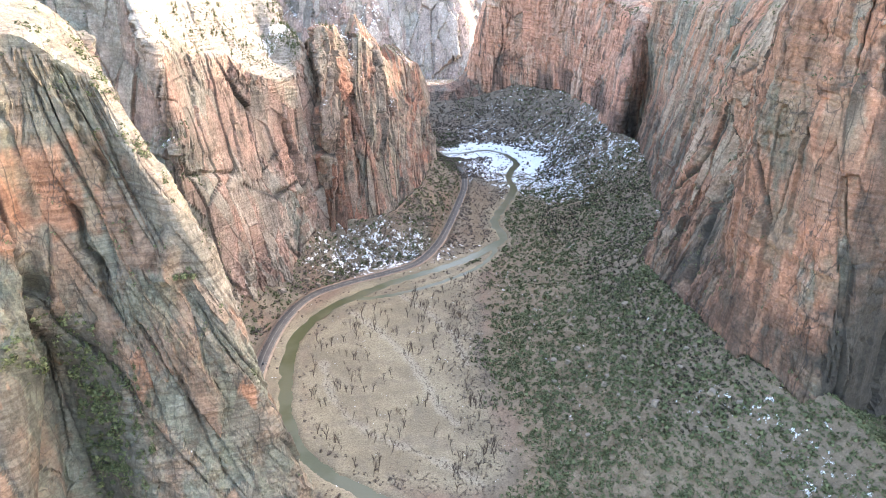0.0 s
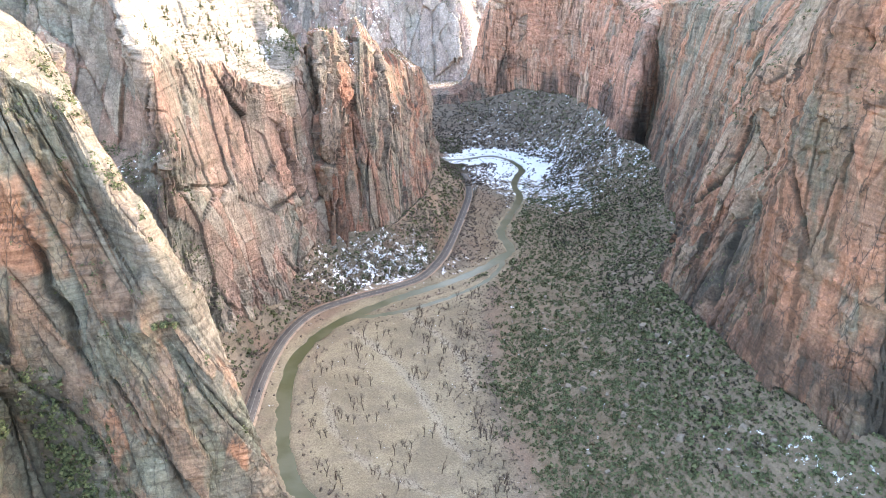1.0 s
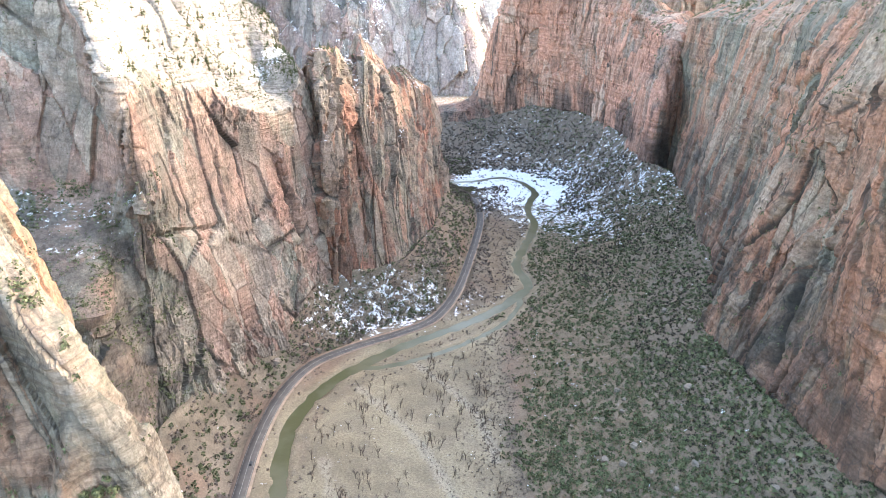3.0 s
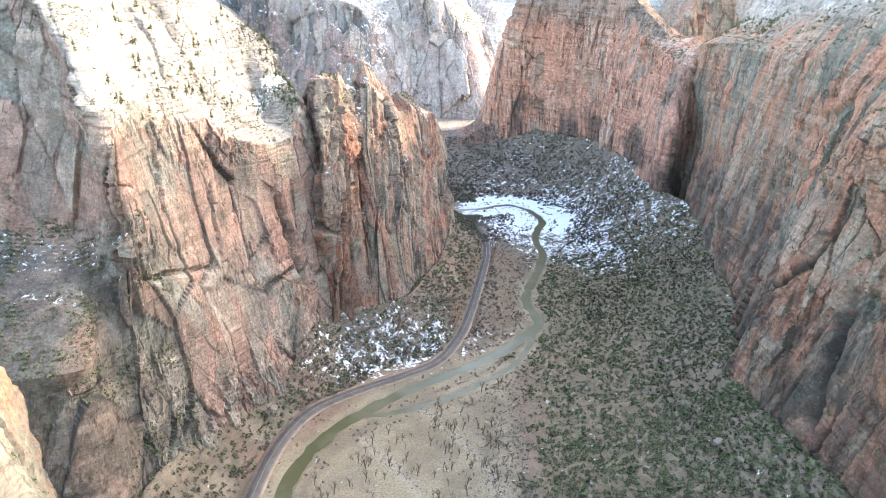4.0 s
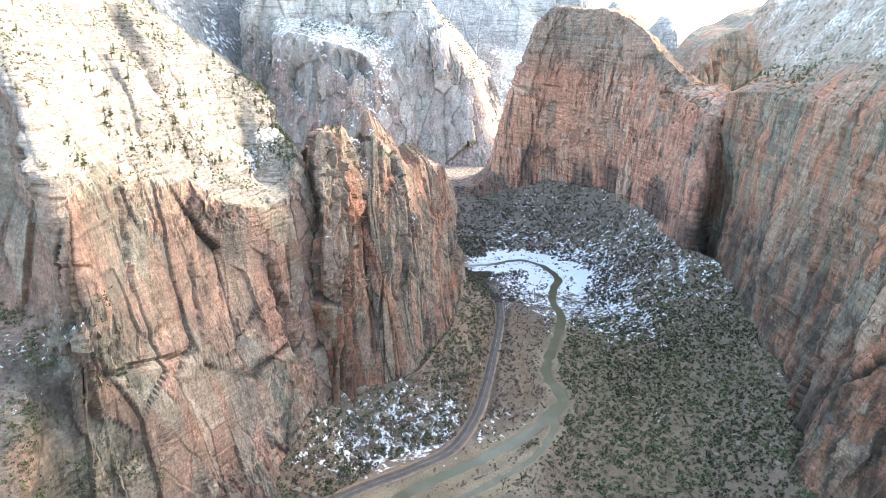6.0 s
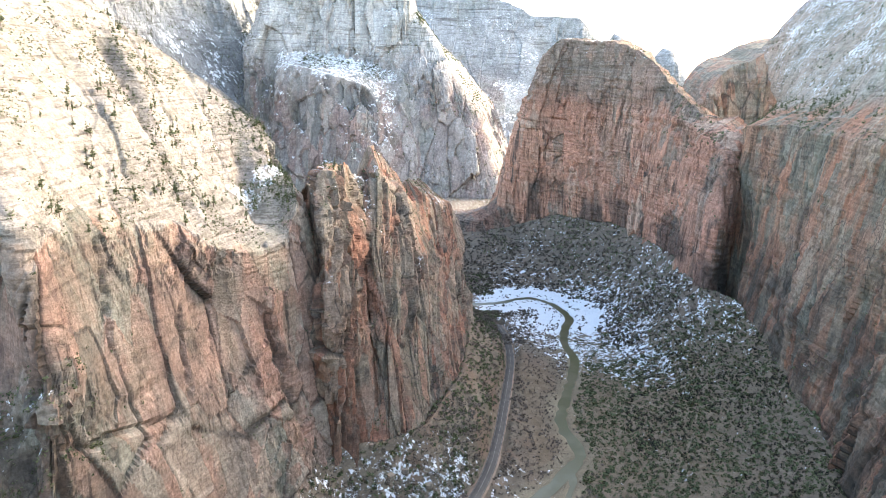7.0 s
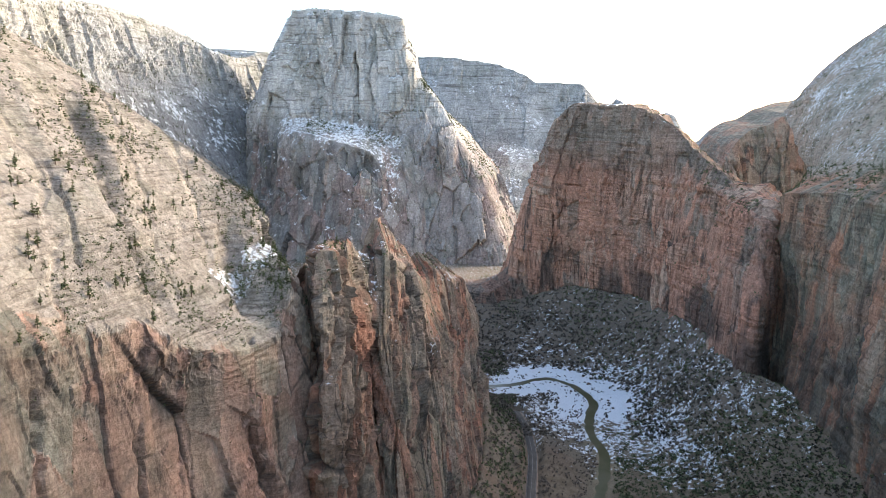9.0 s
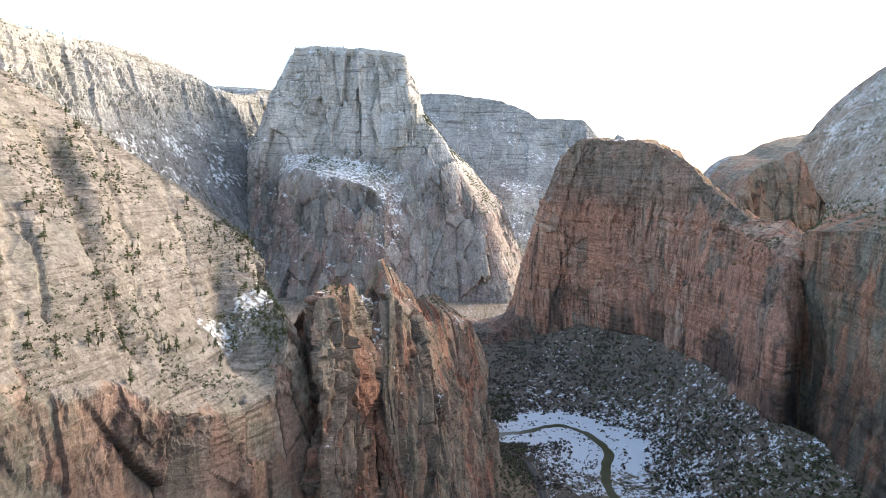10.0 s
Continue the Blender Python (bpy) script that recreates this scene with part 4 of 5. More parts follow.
def floor_height(x, y):
    """The height of the canyon floor, with its talus skirts, bank, channel and road bench."""
    base = valley(y)
    d0, _ = distance_to(river_line[::6], x, y)
    flat = 26 + 10 * vnoise(np.column_stack([x / 60, y / 60, 0 * x]), 4)
    ds = np.minimum(d0 - flat, signed(SAND, x, y) - 4)
    best, zf = np.full(x.shape, 1e9), np.zeros(x.shape)
    wsum = np.zeros(x.shape)
    zsum = np.zeros(x.shape)
    for line in FEET:
        line = np.array(line)
        d, at = distance_to(line[:, :2], x, y)
        z = np.interp(at, np.arange(len(line)), line[:, 2])
        w = 1 / (d + 3) ** 2
        wsum, zsum = wsum + w, zsum + w * z
        best = np.minimum(best, d)
    zf = zsum / wsum
    s = np.clip(ds, 0, None) / (np.clip(ds, 0, None) + best + 1e-6)
    rough = fbm(np.column_stack([x / 22, y / 22, 0 * x]), 4, 12)
    z = base + (zf - base) * s ** 1.8 + rough * (0.35 + 4.0 * smooth(s, 0.05, 0.4))
    dr, _ = distance_to(road_line[::5], x, y)
    z = z + (base + 2.0 - z) * (1 - smooth(dr, 5.0, 14.0)) * smooth(y, 240, 300)
    z = z - 2.4 * (1 - smooth(d0 + 2.0 * vnoise(np.column_stack([x / 9, y / 9, 0 * x]), 45), 3.2, 7.0))
    d1, _ = distance_to(branch_line[::5], x, y)
    z = z - 1.9 * (1 - smooth(d1 + 1.5 * vnoise(np.column_stack([x / 7, y / 7, 0 * x]), 46), 1.2, 4.0))
    return z, np.minimum(d0, d1 + 3), dr, s


def axis(lo, a, b, hi, step, far):
    left = a - (a - lo) * np.linspace(1, 0, far, endpoint=False) ** 1.6
    right = b + (hi - b) * np.linspace(0, 1, far + 1)[1:] ** 1.6
    return np.concatenate([left, np.arange(a, b + 0.1, step), right])


gx, gy = axis(-4800, -240, 300, 4800, 2.4, 22), axis(-2500, 240, 1560, 4900, 2.6, 24)
X, Y = np.meshgrid(gx, gy, indexing="ij")
fx, fy = X.ravel(), Y.ravel()
fz, d_river, d_road, skirt = floor_height(fx, fy)
far_out = smooth(np.maximum(np.maximum(-240 - fx, fx - 300), np.maximum(240 - fy, fy - 1560)), 0, 300)
fz = fz * (1 - far_out) + np.where(fy > 1500, -52.0, 40.0) * far_out
ground_p = np.column_stack([fx, fy, fz])
lump = fbm(ground_p / 30, 4, 33)
lump2 = fbm(ground_p / 9, 3, 34)
sand_d = signed(SAND, fx, fy)
sand = (1 - smooth(sand_d + 8 * lump, -6, 10)) * smooth(fy, 300, 340)
bar = (1 - smooth(d_river + 10 * lump, 8, 22))
fields = np.maximum(sand, bar * 0.9)
green = smooth(sand_d + 14 * lump, 4, 24) * smooth(fx, 20, 45) * smooth(1010 + 60 * lump - fy, 0, 120) * (1 - fields)
far_snow = (0.62 + 0.38 * (1 - smooth(fy + 60 * lump, 1170, 1260))) * smooth(fy + 0.9 * np.clip(fx - 60, 0, 130) + 60 * lump, 900, 1060) * (1 - smooth(fy + 40 * lump, 1400, 1480)) * smooth(fx, -30, 40) * (1 - 0.35 * smooth(skirt, 0.35, 0.7))
talus_snow = (1 - smooth(np.hypot((fx + 66) / 2.6, fy - 682 - 0.5 * (fx + 66)) + 16 * lump, 18, 54)) * (d_road > 9)
near_snow = smooth(fx, 120, 190) * (1 - smooth(fy + 20 * lump, 330, 430))
snow = np.clip(0.46 * far_snow + 0.8 * far_snow * (1 - smooth(d_river + 10 * lump2, 26, 62)) * smooth(fy, 1040, 1090) + 0.40 * talus_snow + 0.03 * near_snow + 0.18 * near_snow * (1 - smooth(np.abs(skirt - 0.82), 0.03, 0.12)) + 0.05, 0, 1.2) + 0.3 * lump2
snow = np.maximum(snow, 0.34 * smooth(fy, 1560, 1640))
snow = np.where((far_snow + talus_snow + near_snow) + (fy > 1560) > 0.02, snow, 0.12 + 0.3 * lump2 * green)
snow = snow * smooth(d_road, 3, 7)

SCARS = [even(l, 120) for l in ([(-96, 470), (-80, 420), (-52, 385), (-20, 366), (15, 345), (40, 325)], [(-84, 560), (-50, 520), (-20, 470), (0, 420), (20, 385)], [(-40, 600), (-8, 560), (14, 520), (24, 470)])]
scar = np.zeros(len(fx))
for line in SCARS:
    scar = np.maximum(scar, 1 - smooth(distance_to(line[::6], fx, fy)[0] + 4 * lump2, 1.5, 5.0))
ground_p[:, 2] -= 0.5 * scar * sand

n = Nodes("valley_soil", 0.95, 0.1)
earth = n.mix(n.ramp(n.noise(0.05, 5, 0.6), 0.4, 0.6), (0.17, 0.132, 0.092), (0.25, 0.192, 0.135))
earth = n.mix(n.math('MULTIPLY', n.ramp(n.noise(0.02, 4, 0.6, 8.0), 0.48, 0.6), 0.6), earth, (0.25, 0.155, 0.105))
sandy = n.mix(n.ramp(n.noise(0.03, 5, 0.62, 4.0), 0.4, 0.62), (0.315, 0.253, 0.163), (0.235, 0.185, 0.12))
sandy = n.mix(n.math('MULTIPLY', n.ramp(n.noise((0.02, 0.02, 0.02), 6, 0.7, 14.0, 1.5), 0.5, 0.6), 0.35), sandy, (0.20, 0.155, 0.115))
c = n.mix(n.attr("sand"), earth, sandy)
c = n.mix(n.math('MULTIPLY', n.attr("scar"), 0.6), c, (0.38, 0.32, 0.235))
grass = n.mix(n.ramp(n.noise(0.12, 5, 0.65, 6.0), 0.42, 0.6), (0.185, 0.133, 0.082), (0.25, 0.182, 0.12))
c = n.mix(n.math('MULTIPLY', n.attr("green"), 0.9), c, grass)
c = n.mix(n.math('MULTIPLY', n.attr("dark_soil"), 0.7), c, (0.19, 0.148, 0.112))
c = n.mix(n.math('MULTIPLY', n.ramp(n.noise(0.6, 4, 0.7, 19.0), 0.5, 0.66), 0.4), c, (0.12, 0.095, 0.07))
c = n.scale_colour(c, n.spread(n.noise(0.8, 8, 0.8, 81.0), 0.32, 0.68, 0.62, 1.36))
snowf = n.ramp(n.math('ADD', n.attr("snow"), n.math('MULTIPLY', n.math('PLAIN_SUB', n.noise(0.2, 6, 0.75, 2.0), 0.5), 2.2)), 0.46, 0.58)
c = n.mix(snowf, c, (0.84, 0.83, 0.82))
n.bump(n.noise(0.6, 6, 0.7), 0.7, 0.8)
GROUND = n.colour(c)
ground = mesh_object("ground", ground_p, grid_faces(len(gx), len(gy)), GROUND, {"sand": fields, "green": green, "snow": snow, "scar": scar * sand, "dark_soil": np.maximum(smooth(fy, 1480, 1560), smooth(fy, 930, 1050) * smooth(skirt, 0.1, 0.3)) + 0.6 * smooth(skirt, 0.5, 0.8) * (fx > 60)}, flat=False)
tagged(ground, "canyon floor of pale sand, brown soil and patchy snow", "ground", kind="structure")

n = Nodes("river_water", 0.3, 0.3)
n.bump(n.noise(0.5, 4, 0.6), 0.25, 0.25)
WATER = n.colour(n.mix(n.ramp(n.noise(0.03, 3, 0.5), 0.4, 0.6), (0.085, 0.083, 0.036), (0.125, 0.115, 0.065)))
n = Nodes("asphalt", 0.95, 0.05)
n.bump(n.noise(3.0, 4, 0.6), 0.3, 0.03)
ASPHALT = n.colour(n.mix(n.ramp(n.noise(0.15, 5, 0.6), 0.4, 0.62), (0.115, 0.10, 0.088), (0.15, 0.128, 0.11)))
n = Nodes("road_paint", 0.7, 0.3)
PAINT = n.colour(n.mix(n.ramp(n.noise(0.8, 4, 0.7), 0.5, 0.75), (0.46, 0.43, 0.37), (0.24, 0.22, 0.19)))


def ribbon(name, line, left, right, lift, material, thick=0.0, height=None):
    """A strip that follows a line in plan, from left to right of it, with a turned-down edge."""
    t = np.gradient(line, axis=0)
    t /= np.linalg.norm(t, axis=1, keepdims=True)
    side = np.column_stack([t[:, 1], -t[:, 0]])
    l = np.broadcast_to(np.asarray(left, float), (len(line),))[:, None]
    r = np.broadcast_to(np.asarray(right, float), (len(line),))[:, None]
    a, b = line + side * l, line + side * r
    z = height if height is not None else valley(line[:, 1])
    if thick > 0:
        cols = [np.column_stack([a, z + lift - thick]), np.column_stack([a, z + lift]), np.column_stack([b, z + lift]), np.column_stack([b, z + lift - thick])]
    else:
        cols = [np.column_stack([a, z + lift]), np.column_stack([b, z + lift])]
    g = np.stack(cols, 1)
    return mesh_object(name, g.reshape(-1, 3), grid_faces(len(line), len(cols)), material, flat=False)


wob = 2.2 * fbm(np.column_stack([river_line / 30, np.zeros(len(river_line))]), 3, 44)
river = ribbon("river", river_line, -6.0 + wob, 6.0 + 0.6 * wob, -1.0, WATER)
tagged(river, "shallow olive-brown river winding along the canyon floor", "river", kind="structure")
branch = ribbon("river_branch", branch_line, -3.4, 3.4, -1.0, WATER)
tagged(branch, "narrow side channel of the shallow river", "river", kind="structure")
road = ribbon("road", road_line, -4.6, 4.6, 2.45, ASPHALT, 0.6)
tagged(road, "narrow two-lane asphalt road beside the river", "road", kind="structure")
for name, off in (("road_line", -0.1), ("road_line", 3.9), ("road_line", -4.1)):
    ob = ribbon(name, road_line, off, off + 0.13, 2.47, PAINT)
    ob.parent = road


# ---- plants ----
def leafy(name, dark, light):
    n = Nodes(name, 0.8, 0.2)
    return n.colour(n.mix(n.island(), dark, light))


SHRUB = leafy("shrub_leaves", (0.058, 0.066, 0.03), (0.18, 0.185, 0.09))
DARK_BRUSH = leafy("dark_brush", (0.078, 0.061, 0.046), (0.19, 0.152, 0.115))
OAK = leafy("oak_brush_leaves", (0.028, 0.024, 0.015), (0.08, 0.066, 0.042))
BRUSH = leafy("dry_brush", (0.12, 0.09, 0.07), (0.24, 0.185, 0.14))
PINE = leafy("pine_needles", (0.04, 0.055, 0.024), (0.17, 0.175, 0.08))
n = Nodes("grey_bark", 0.9, 0.15)
BARK = n.colour(n.mix(n.ramp(n.noise(0.8, 4, 0.6), 0.4, 0.6), (0.12, 0.085, 0.062), (0.21, 0.155, 0.115)))


def clump(rng, tris, flat=0.75):
    """Leaf sprays that fill a low dome of radius 1: loose triangles of many directions."""
    d = rng.normal(size=(tris, 3))
    d /= np.linalg.norm(d, axis=1, keepdims=True)
    r = rng.uniform(0.55, 1.0, (tris, 1))
    c = d * r
    c[:, 2] = np.abs(c[:, 2]) * flat * 1.1
    a = rng.normal(size=(tris, 3))
    a -= (a * d).sum(1, keepdims=True) * d * 0.6
    a /= np.linalg.norm(a, axis=1, keepdims=True)
    b = np.cross(d, a)
    k = rng.uniform(0.30, 0.52, (tris, 1))
    v = np.stack([c + a * k, c - a * k * 0.6 + b * k * 0.9, c - a * k * 0.5 - b * k * 0.9], 1)
    v[..., 2] = np.maximum(v[..., 2], -0.1)
    return v.reshape(-1, 3)


def scatter(name, places, sizes, material, label, category, seed, tris=22, tall=0.85, variants=10):
    """Many shrubs in one mesh, each a loose dome of leaf sprays."""
    rng = np.random.default_rng(seed)
    shapes = [clump(rng, tris, tall) for _ in range(variants)]
    out = []
    for i, (p, s) in enumerate(zip(places, sizes)):
        a = rng.uniform(0, 6.283)
        v = shapes[i % variants]
        ca, sa = math.cos(a), math.sin(a)
        w = np.column_stack([v[:, 0] * ca - v[:, 1] * sa, v[:, 0] * sa + v[:, 1] * ca, v[:, 2] * rng.uniform(0.75, 1.3)])
        out.append(w * s + p)
    v = np.vstack(out)
    ob = mesh_object(name, v, np.arange(len(v)).reshape(-1, 3), material)
    return tagged(ob, label, category, kind="stuff")


rng = np.random.default_rng(7)


def floor_places(count, box, keep):
    """Random places on the canyon floor, kept where keep(x, y, ...) allows it."""
    x = rng.uniform(box[0], box[1], count)
    y = rng.uniform(box[2], box[3], count)
    z, dr, dd, s = floor_height(x, y)
    q = np.column_stack([x, y, z])
    l1, l2 = fbm(q / 30, 4, 33), fbm(q / 14, 3, 35)
    prob = keep(x, y, dr, dd, s, l1, l2)
    ok = rng.uniform(0, 1, count) < prob
    return q[ok]


def on_sand(x, y):
    return signed(SAND, x, y) < 3


def shrub_belt(x, y, dr, dd, s, l1, l2):
    right = smooth(signed(SAND, x, y) + 22 * l1 + 10 * l2, 2, 32) * (x > 18)
    p = right * (0.62 + 0.5 * smooth(l2, -0.25, 0.25)) * (s < 0.998) * (dr > 11)
    p *= np.where(y > 960, (0.28 + 0.3 * l2) * (1 - 0.95 * (1 - smooth(dr + 14 * l2, 34, 52)) * (y > 1030)), 1.0) * (1 + 0.6 * smooth(s, 0.4, 0.7))
    p *= (y < 560) | (x > np.interp(y, river_line[150:360, 1], river_line[150:360, 0]) + 8)
    p *= 1 - 0.9 * (np.hypot((x - 175) / 1.3, y - 585 + 6 * l2) < 14)
    return p


belt = np.vstack([floor_places(33000, (24, 330, 210, 1450), shrub_belt), floor_places(9000, (24, 330, 210, 560), shrub_belt)])  # the nearer stretch stands denser
near = belt[:, 1] < 960
scatter("shrubs", belt, np.where(rng.uniform(size=len(belt)) < 0.06, 2.0, 1.0) * rng.uniform(0.9, 2.4, len(belt)), SHRUB,
        "low grey-green shrubs over the canyon floor", "shrubs", 11, tris=15, tall=0.7)


scrub = floor_places(30000, (24, 330, 210, 1000), lambda *a: 0.9 * (shrub_belt(*a) > 0.15))
scatter("low_scrub", scrub[::2], rng.uniform(0.35, 0.95, len(scrub[::2])), BRUSH, "low brown scrub between the larger shrubs", "scrub", 18, tris=6, tall=0.7)
scatter("green_scrub", scrub[1::2], rng.uniform(0.35, 0.95, len(scrub[1::2])), SHRUB, "low grey-green scrub between the larger shrubs", "scrub", 19, tris=6, tall=0.7)


oak = np.vstack([floor_places(14000, (110, 320, 560, 1080), lambda x, y, dr, dd, s, l1, l2: (s > 0.2) * (s < 0.985) * (0.35 + 0.6 * smooth(l2, -0.2, 0.2)) * smooth(y + 40 * l1, 700, 800)),
                 floor_places(5000, (90, 240, 340, 720), lambda x, y, dr, dd, s, l1, l2: smooth(s + 0.15 * l2, 0.6, 0.75) * (s < 0.998) * 0.8)])
scatter("oak_brush", oak, rng.uniform(0.8, 2.0, len(oak)), OAK, "dense dark oak brush below the shaded wall", "brush", 27, tris=14, tall=0.9)


def left_brush(x, y, dr, dd, s, l1, l2):
    return (x < 40) * (dd > 6.5) * (dr > 10) * smooth(s, 0.02, 0.12) * (s < 0.985) * (0.4 + 0.6 * smooth(l2, -0.2, 0.3)) * ~on_sand(x, y)


brush = floor_places(36000, (-210, 60, 380, 1300), left_brush)
flat_side = brush[:, 0] > np.interp(brush[:, 1], road_line[:, 1], road_line[:, 0]) + 4
bare = np.vstack([brush[flat_side][::2], brush[~flat_side][::2]])
leafed = brush[~flat_side][1::2]
scatter("dry_brush", bare, rng.uniform(0.9, 2.3, len(bare)), BRUSH, "brown leafless brush on the talus and the river flats", "brush", 12, tris=18)
scatter("talus_shrubs", leafed, rng.uniform(1.0, 2.8, len(leafed)), SHRUB, "dark green shrubs on the talus slopes", "shrubs", 13, tris=18)


talus = floor_places(9000, (-160, 10, 590, 780), lambda x, y, dr, dd, s, l1, l2: (x < 10) * (dd > 8) * (dr > 10) * smooth(s, 0.05, 0.2) * (s < 0.985) * 0.7)
flats = floor_places(5000, (-40, 120, 640, 1090), lambda x, y, dr, dd, s, l1, l2: (dr > 9) * (dd > 8) * (x > np.interp(y, road_line[:, 1], road_line[:, 0])) * (x < np.interp(y, river_line[150:360, 1], river_line[150:360, 0]) + 6) * (0.35 + 0.6 * smooth(l2, -0.2, 0.2)))
scatter("flat_brush", flats, rng.uniform(0.6, 1.6, len(flats)), BRUSH, "bare brown brush on the flats between road and river", "brush", 29, tris=16, tall=1.3)
scatter("talus_brush", talus, rng.uniform(0.5, 1.5, len(talus)), DARK_BRUSH, "bare dark brush through the patchy snow of the talus", "brush", 20, tris=14, tall=1.1)


def sand_edge(x, y, dr, dd, s, l1, l2):
    e = signed(SAND, x, y)
    return (dr > 12) * np.where(x > -30, smooth(e + 12 * l1, -42, 2) * (1 - smooth(e, 8, 16)) * (0.3 + 0.5 * smooth(l2, -0.2, 0.3)), 0) + 0.05 * (e < 0) * smooth(l2, 0.0, 0.3)


edge = floor_places(24000, (-110, 80, 310, 680), sand_edge)
scatter("edge_brush", edge, rng.uniform(0.4, 1.1, len(edge)), BRUSH, "thin bare brown brush at the edge of the sand", "brush", 16, tris=12, tall=1.2)
scars = np.vstack([l + rng.normal(size=l.shape) * 2.2 for l in SCARS for _ in range(2)])
scars = np.column_stack([scars, floor_height(scars[:, 0], scars[:, 1])[0]])
scatter("channel_brush", scars, rng.uniform(0.3, 0.9, len(scars)), BRUSH, "sparse dry brush along the old sandy channels", "brush", 17, tris=12, tall=1.2)


def bank(x, y, dr, dd, s, l1, l2):
    return ((dr > 8) & (dr < 24) & (dd > 6)) * (0.3 + 0.6 * smooth(l2, -0.2, 0.2))


banks = floor_places(9000, (-160, 150, 300, 1240), bank)
scatter("bank_brush", banks, rng.uniform(0.6, 1.5, len(banks)), BRUSH, "bare brown willow brush along the river banks", "brush", 14)
far_brush = floor_places(7500, (-40, 250, 1000, 1470), lambda x, y, dr, dd, s, l1, l2: (dr > 14) * (1 - 0.93 * (1 - smooth(dr + 14 * l2, 34, 52)) * (y < 1240)) * (s < 0.99) * (0.35 + 0.5 * smooth(l1, -0.1, 0.25)))
scatter("far_brush", far_brush, rng.uniform(1.2, 2.8, len(far_brush)), DARK_BRUSH, "bare dark brush between the snow patches", "brush", 15, tall=1.1)


def rock_places(g, n, count, keep, seed):
    """Random places on a rock face where keep(points, up-component) allows it."""
    r = np.random.default_rng(seed)
    p, nz = g.reshape(-1, 3), n[..., 2].ravel()
    prob = np.clip(keep(p, nz), 0, None)
    k = r.choice(len(p), size=min(count, int((prob > 0).sum())), replace=False, p=prob / prob.sum())
    return p[k]


for g, nn, count, keep, seed, size in (
    (massif_g, massif_n, 6500, lambda p, nz: smooth(nz, 0.35, 0.7) * smooth(fbm(p / 26, 3, 61), -0.15, 0.3) * (p[:, 1] < 830) + 0.02 * (nz > 0.15), 21, (0.4, 1.3)),
    (massif_g, massif_n, 2200, lambda p, nz: smooth(nz, 0.05, 0.35) * (p[:, 1] < 525) * (p[:, 2] < 205) * smooth(fbm(p / 22, 3, 68), -0.2, 0.2), 28, (0.6, 1.9)),
    (organ_g, organ_n, 1500, lambda p, nz: smooth(nz, 0.3, 0.6) * smooth(fbm(p / 20, 3, 62), -0.2, 0.3) + 0.02 * (nz > 0.1), 22, (0.6, 1.6)),
    (wall_g, wall_n, 3600, lambda p, nz: smooth(nz, 0.35, 0.7) * smooth(fbm(p / 30, 3, 63), -0.25, 0.25) + 0.01 * (nz > 0.15), 23, (0.7, 2.0)),
    (butte_g, butte_n, 900, lambda p, nz: smooth(nz, 0.35, 0.7) * smooth(fbm(p / 25, 3, 64), -0.2, 0.3), 24, (0.9, 2.4)),
    (fin_g, fin_n, 700, lambda p, nz: smooth(nz, 0.3, 0.6) * smooth(fbm(p / 10, 3, 65), 0.0, 0.3) + 0.6 * smooth(nz, 0.05, 0.3) * (np.abs(p[:, 0] + 128) < 12) * (p[:, 2] < 175), 25, (0.4, 1.3)),
    (throne_g, throne_n, 2600, lambda p, nz: smooth(nz, 0.35, 0.7) * smooth(fbm(p / 70, 3, 66), -0.2, 0.3), 26, (2.0, 5.0)),
):
    q = rock_places(g, nn, count, keep, seed)
    scatter("rock_shrubs", q, np.random.default_rng(seed).uniform(*size, len(q)), SHRUB, "small dark shrubs growing on the rock ledges", "shrubs", seed, tris=10, tall=1.1)


def tube(bm, a, b, ra, rb, sides=5):
    """A tapered limb from a to b."""
    d = (b - a)
    q = d.to_track_quat("Z", "Y")
    rings = []
    for c, r in ((a, ra), (b, rb)):
        rings.append([bm.verts.new(c + q @ Vector((r * math.cos(6.2832 * k / sides), r * math.sin(6.2832 * k / sides), 0))) for k in range(sides)])
    for k in range(sides):
        bm.faces.new((rings[0][k], rings[0][(k + 1) % sides], rings[1][(k + 1) % sides], rings[1][k]))


def part(name, bm, material, parent=None, label=""):
    me = bpy.data.meshes.new(name)
    bm.to_mesh(me)
    bm.free()
    me.materials.append(material)
    ob = new(name, me)
    ob.parent = parent
    return tagged(ob, label)


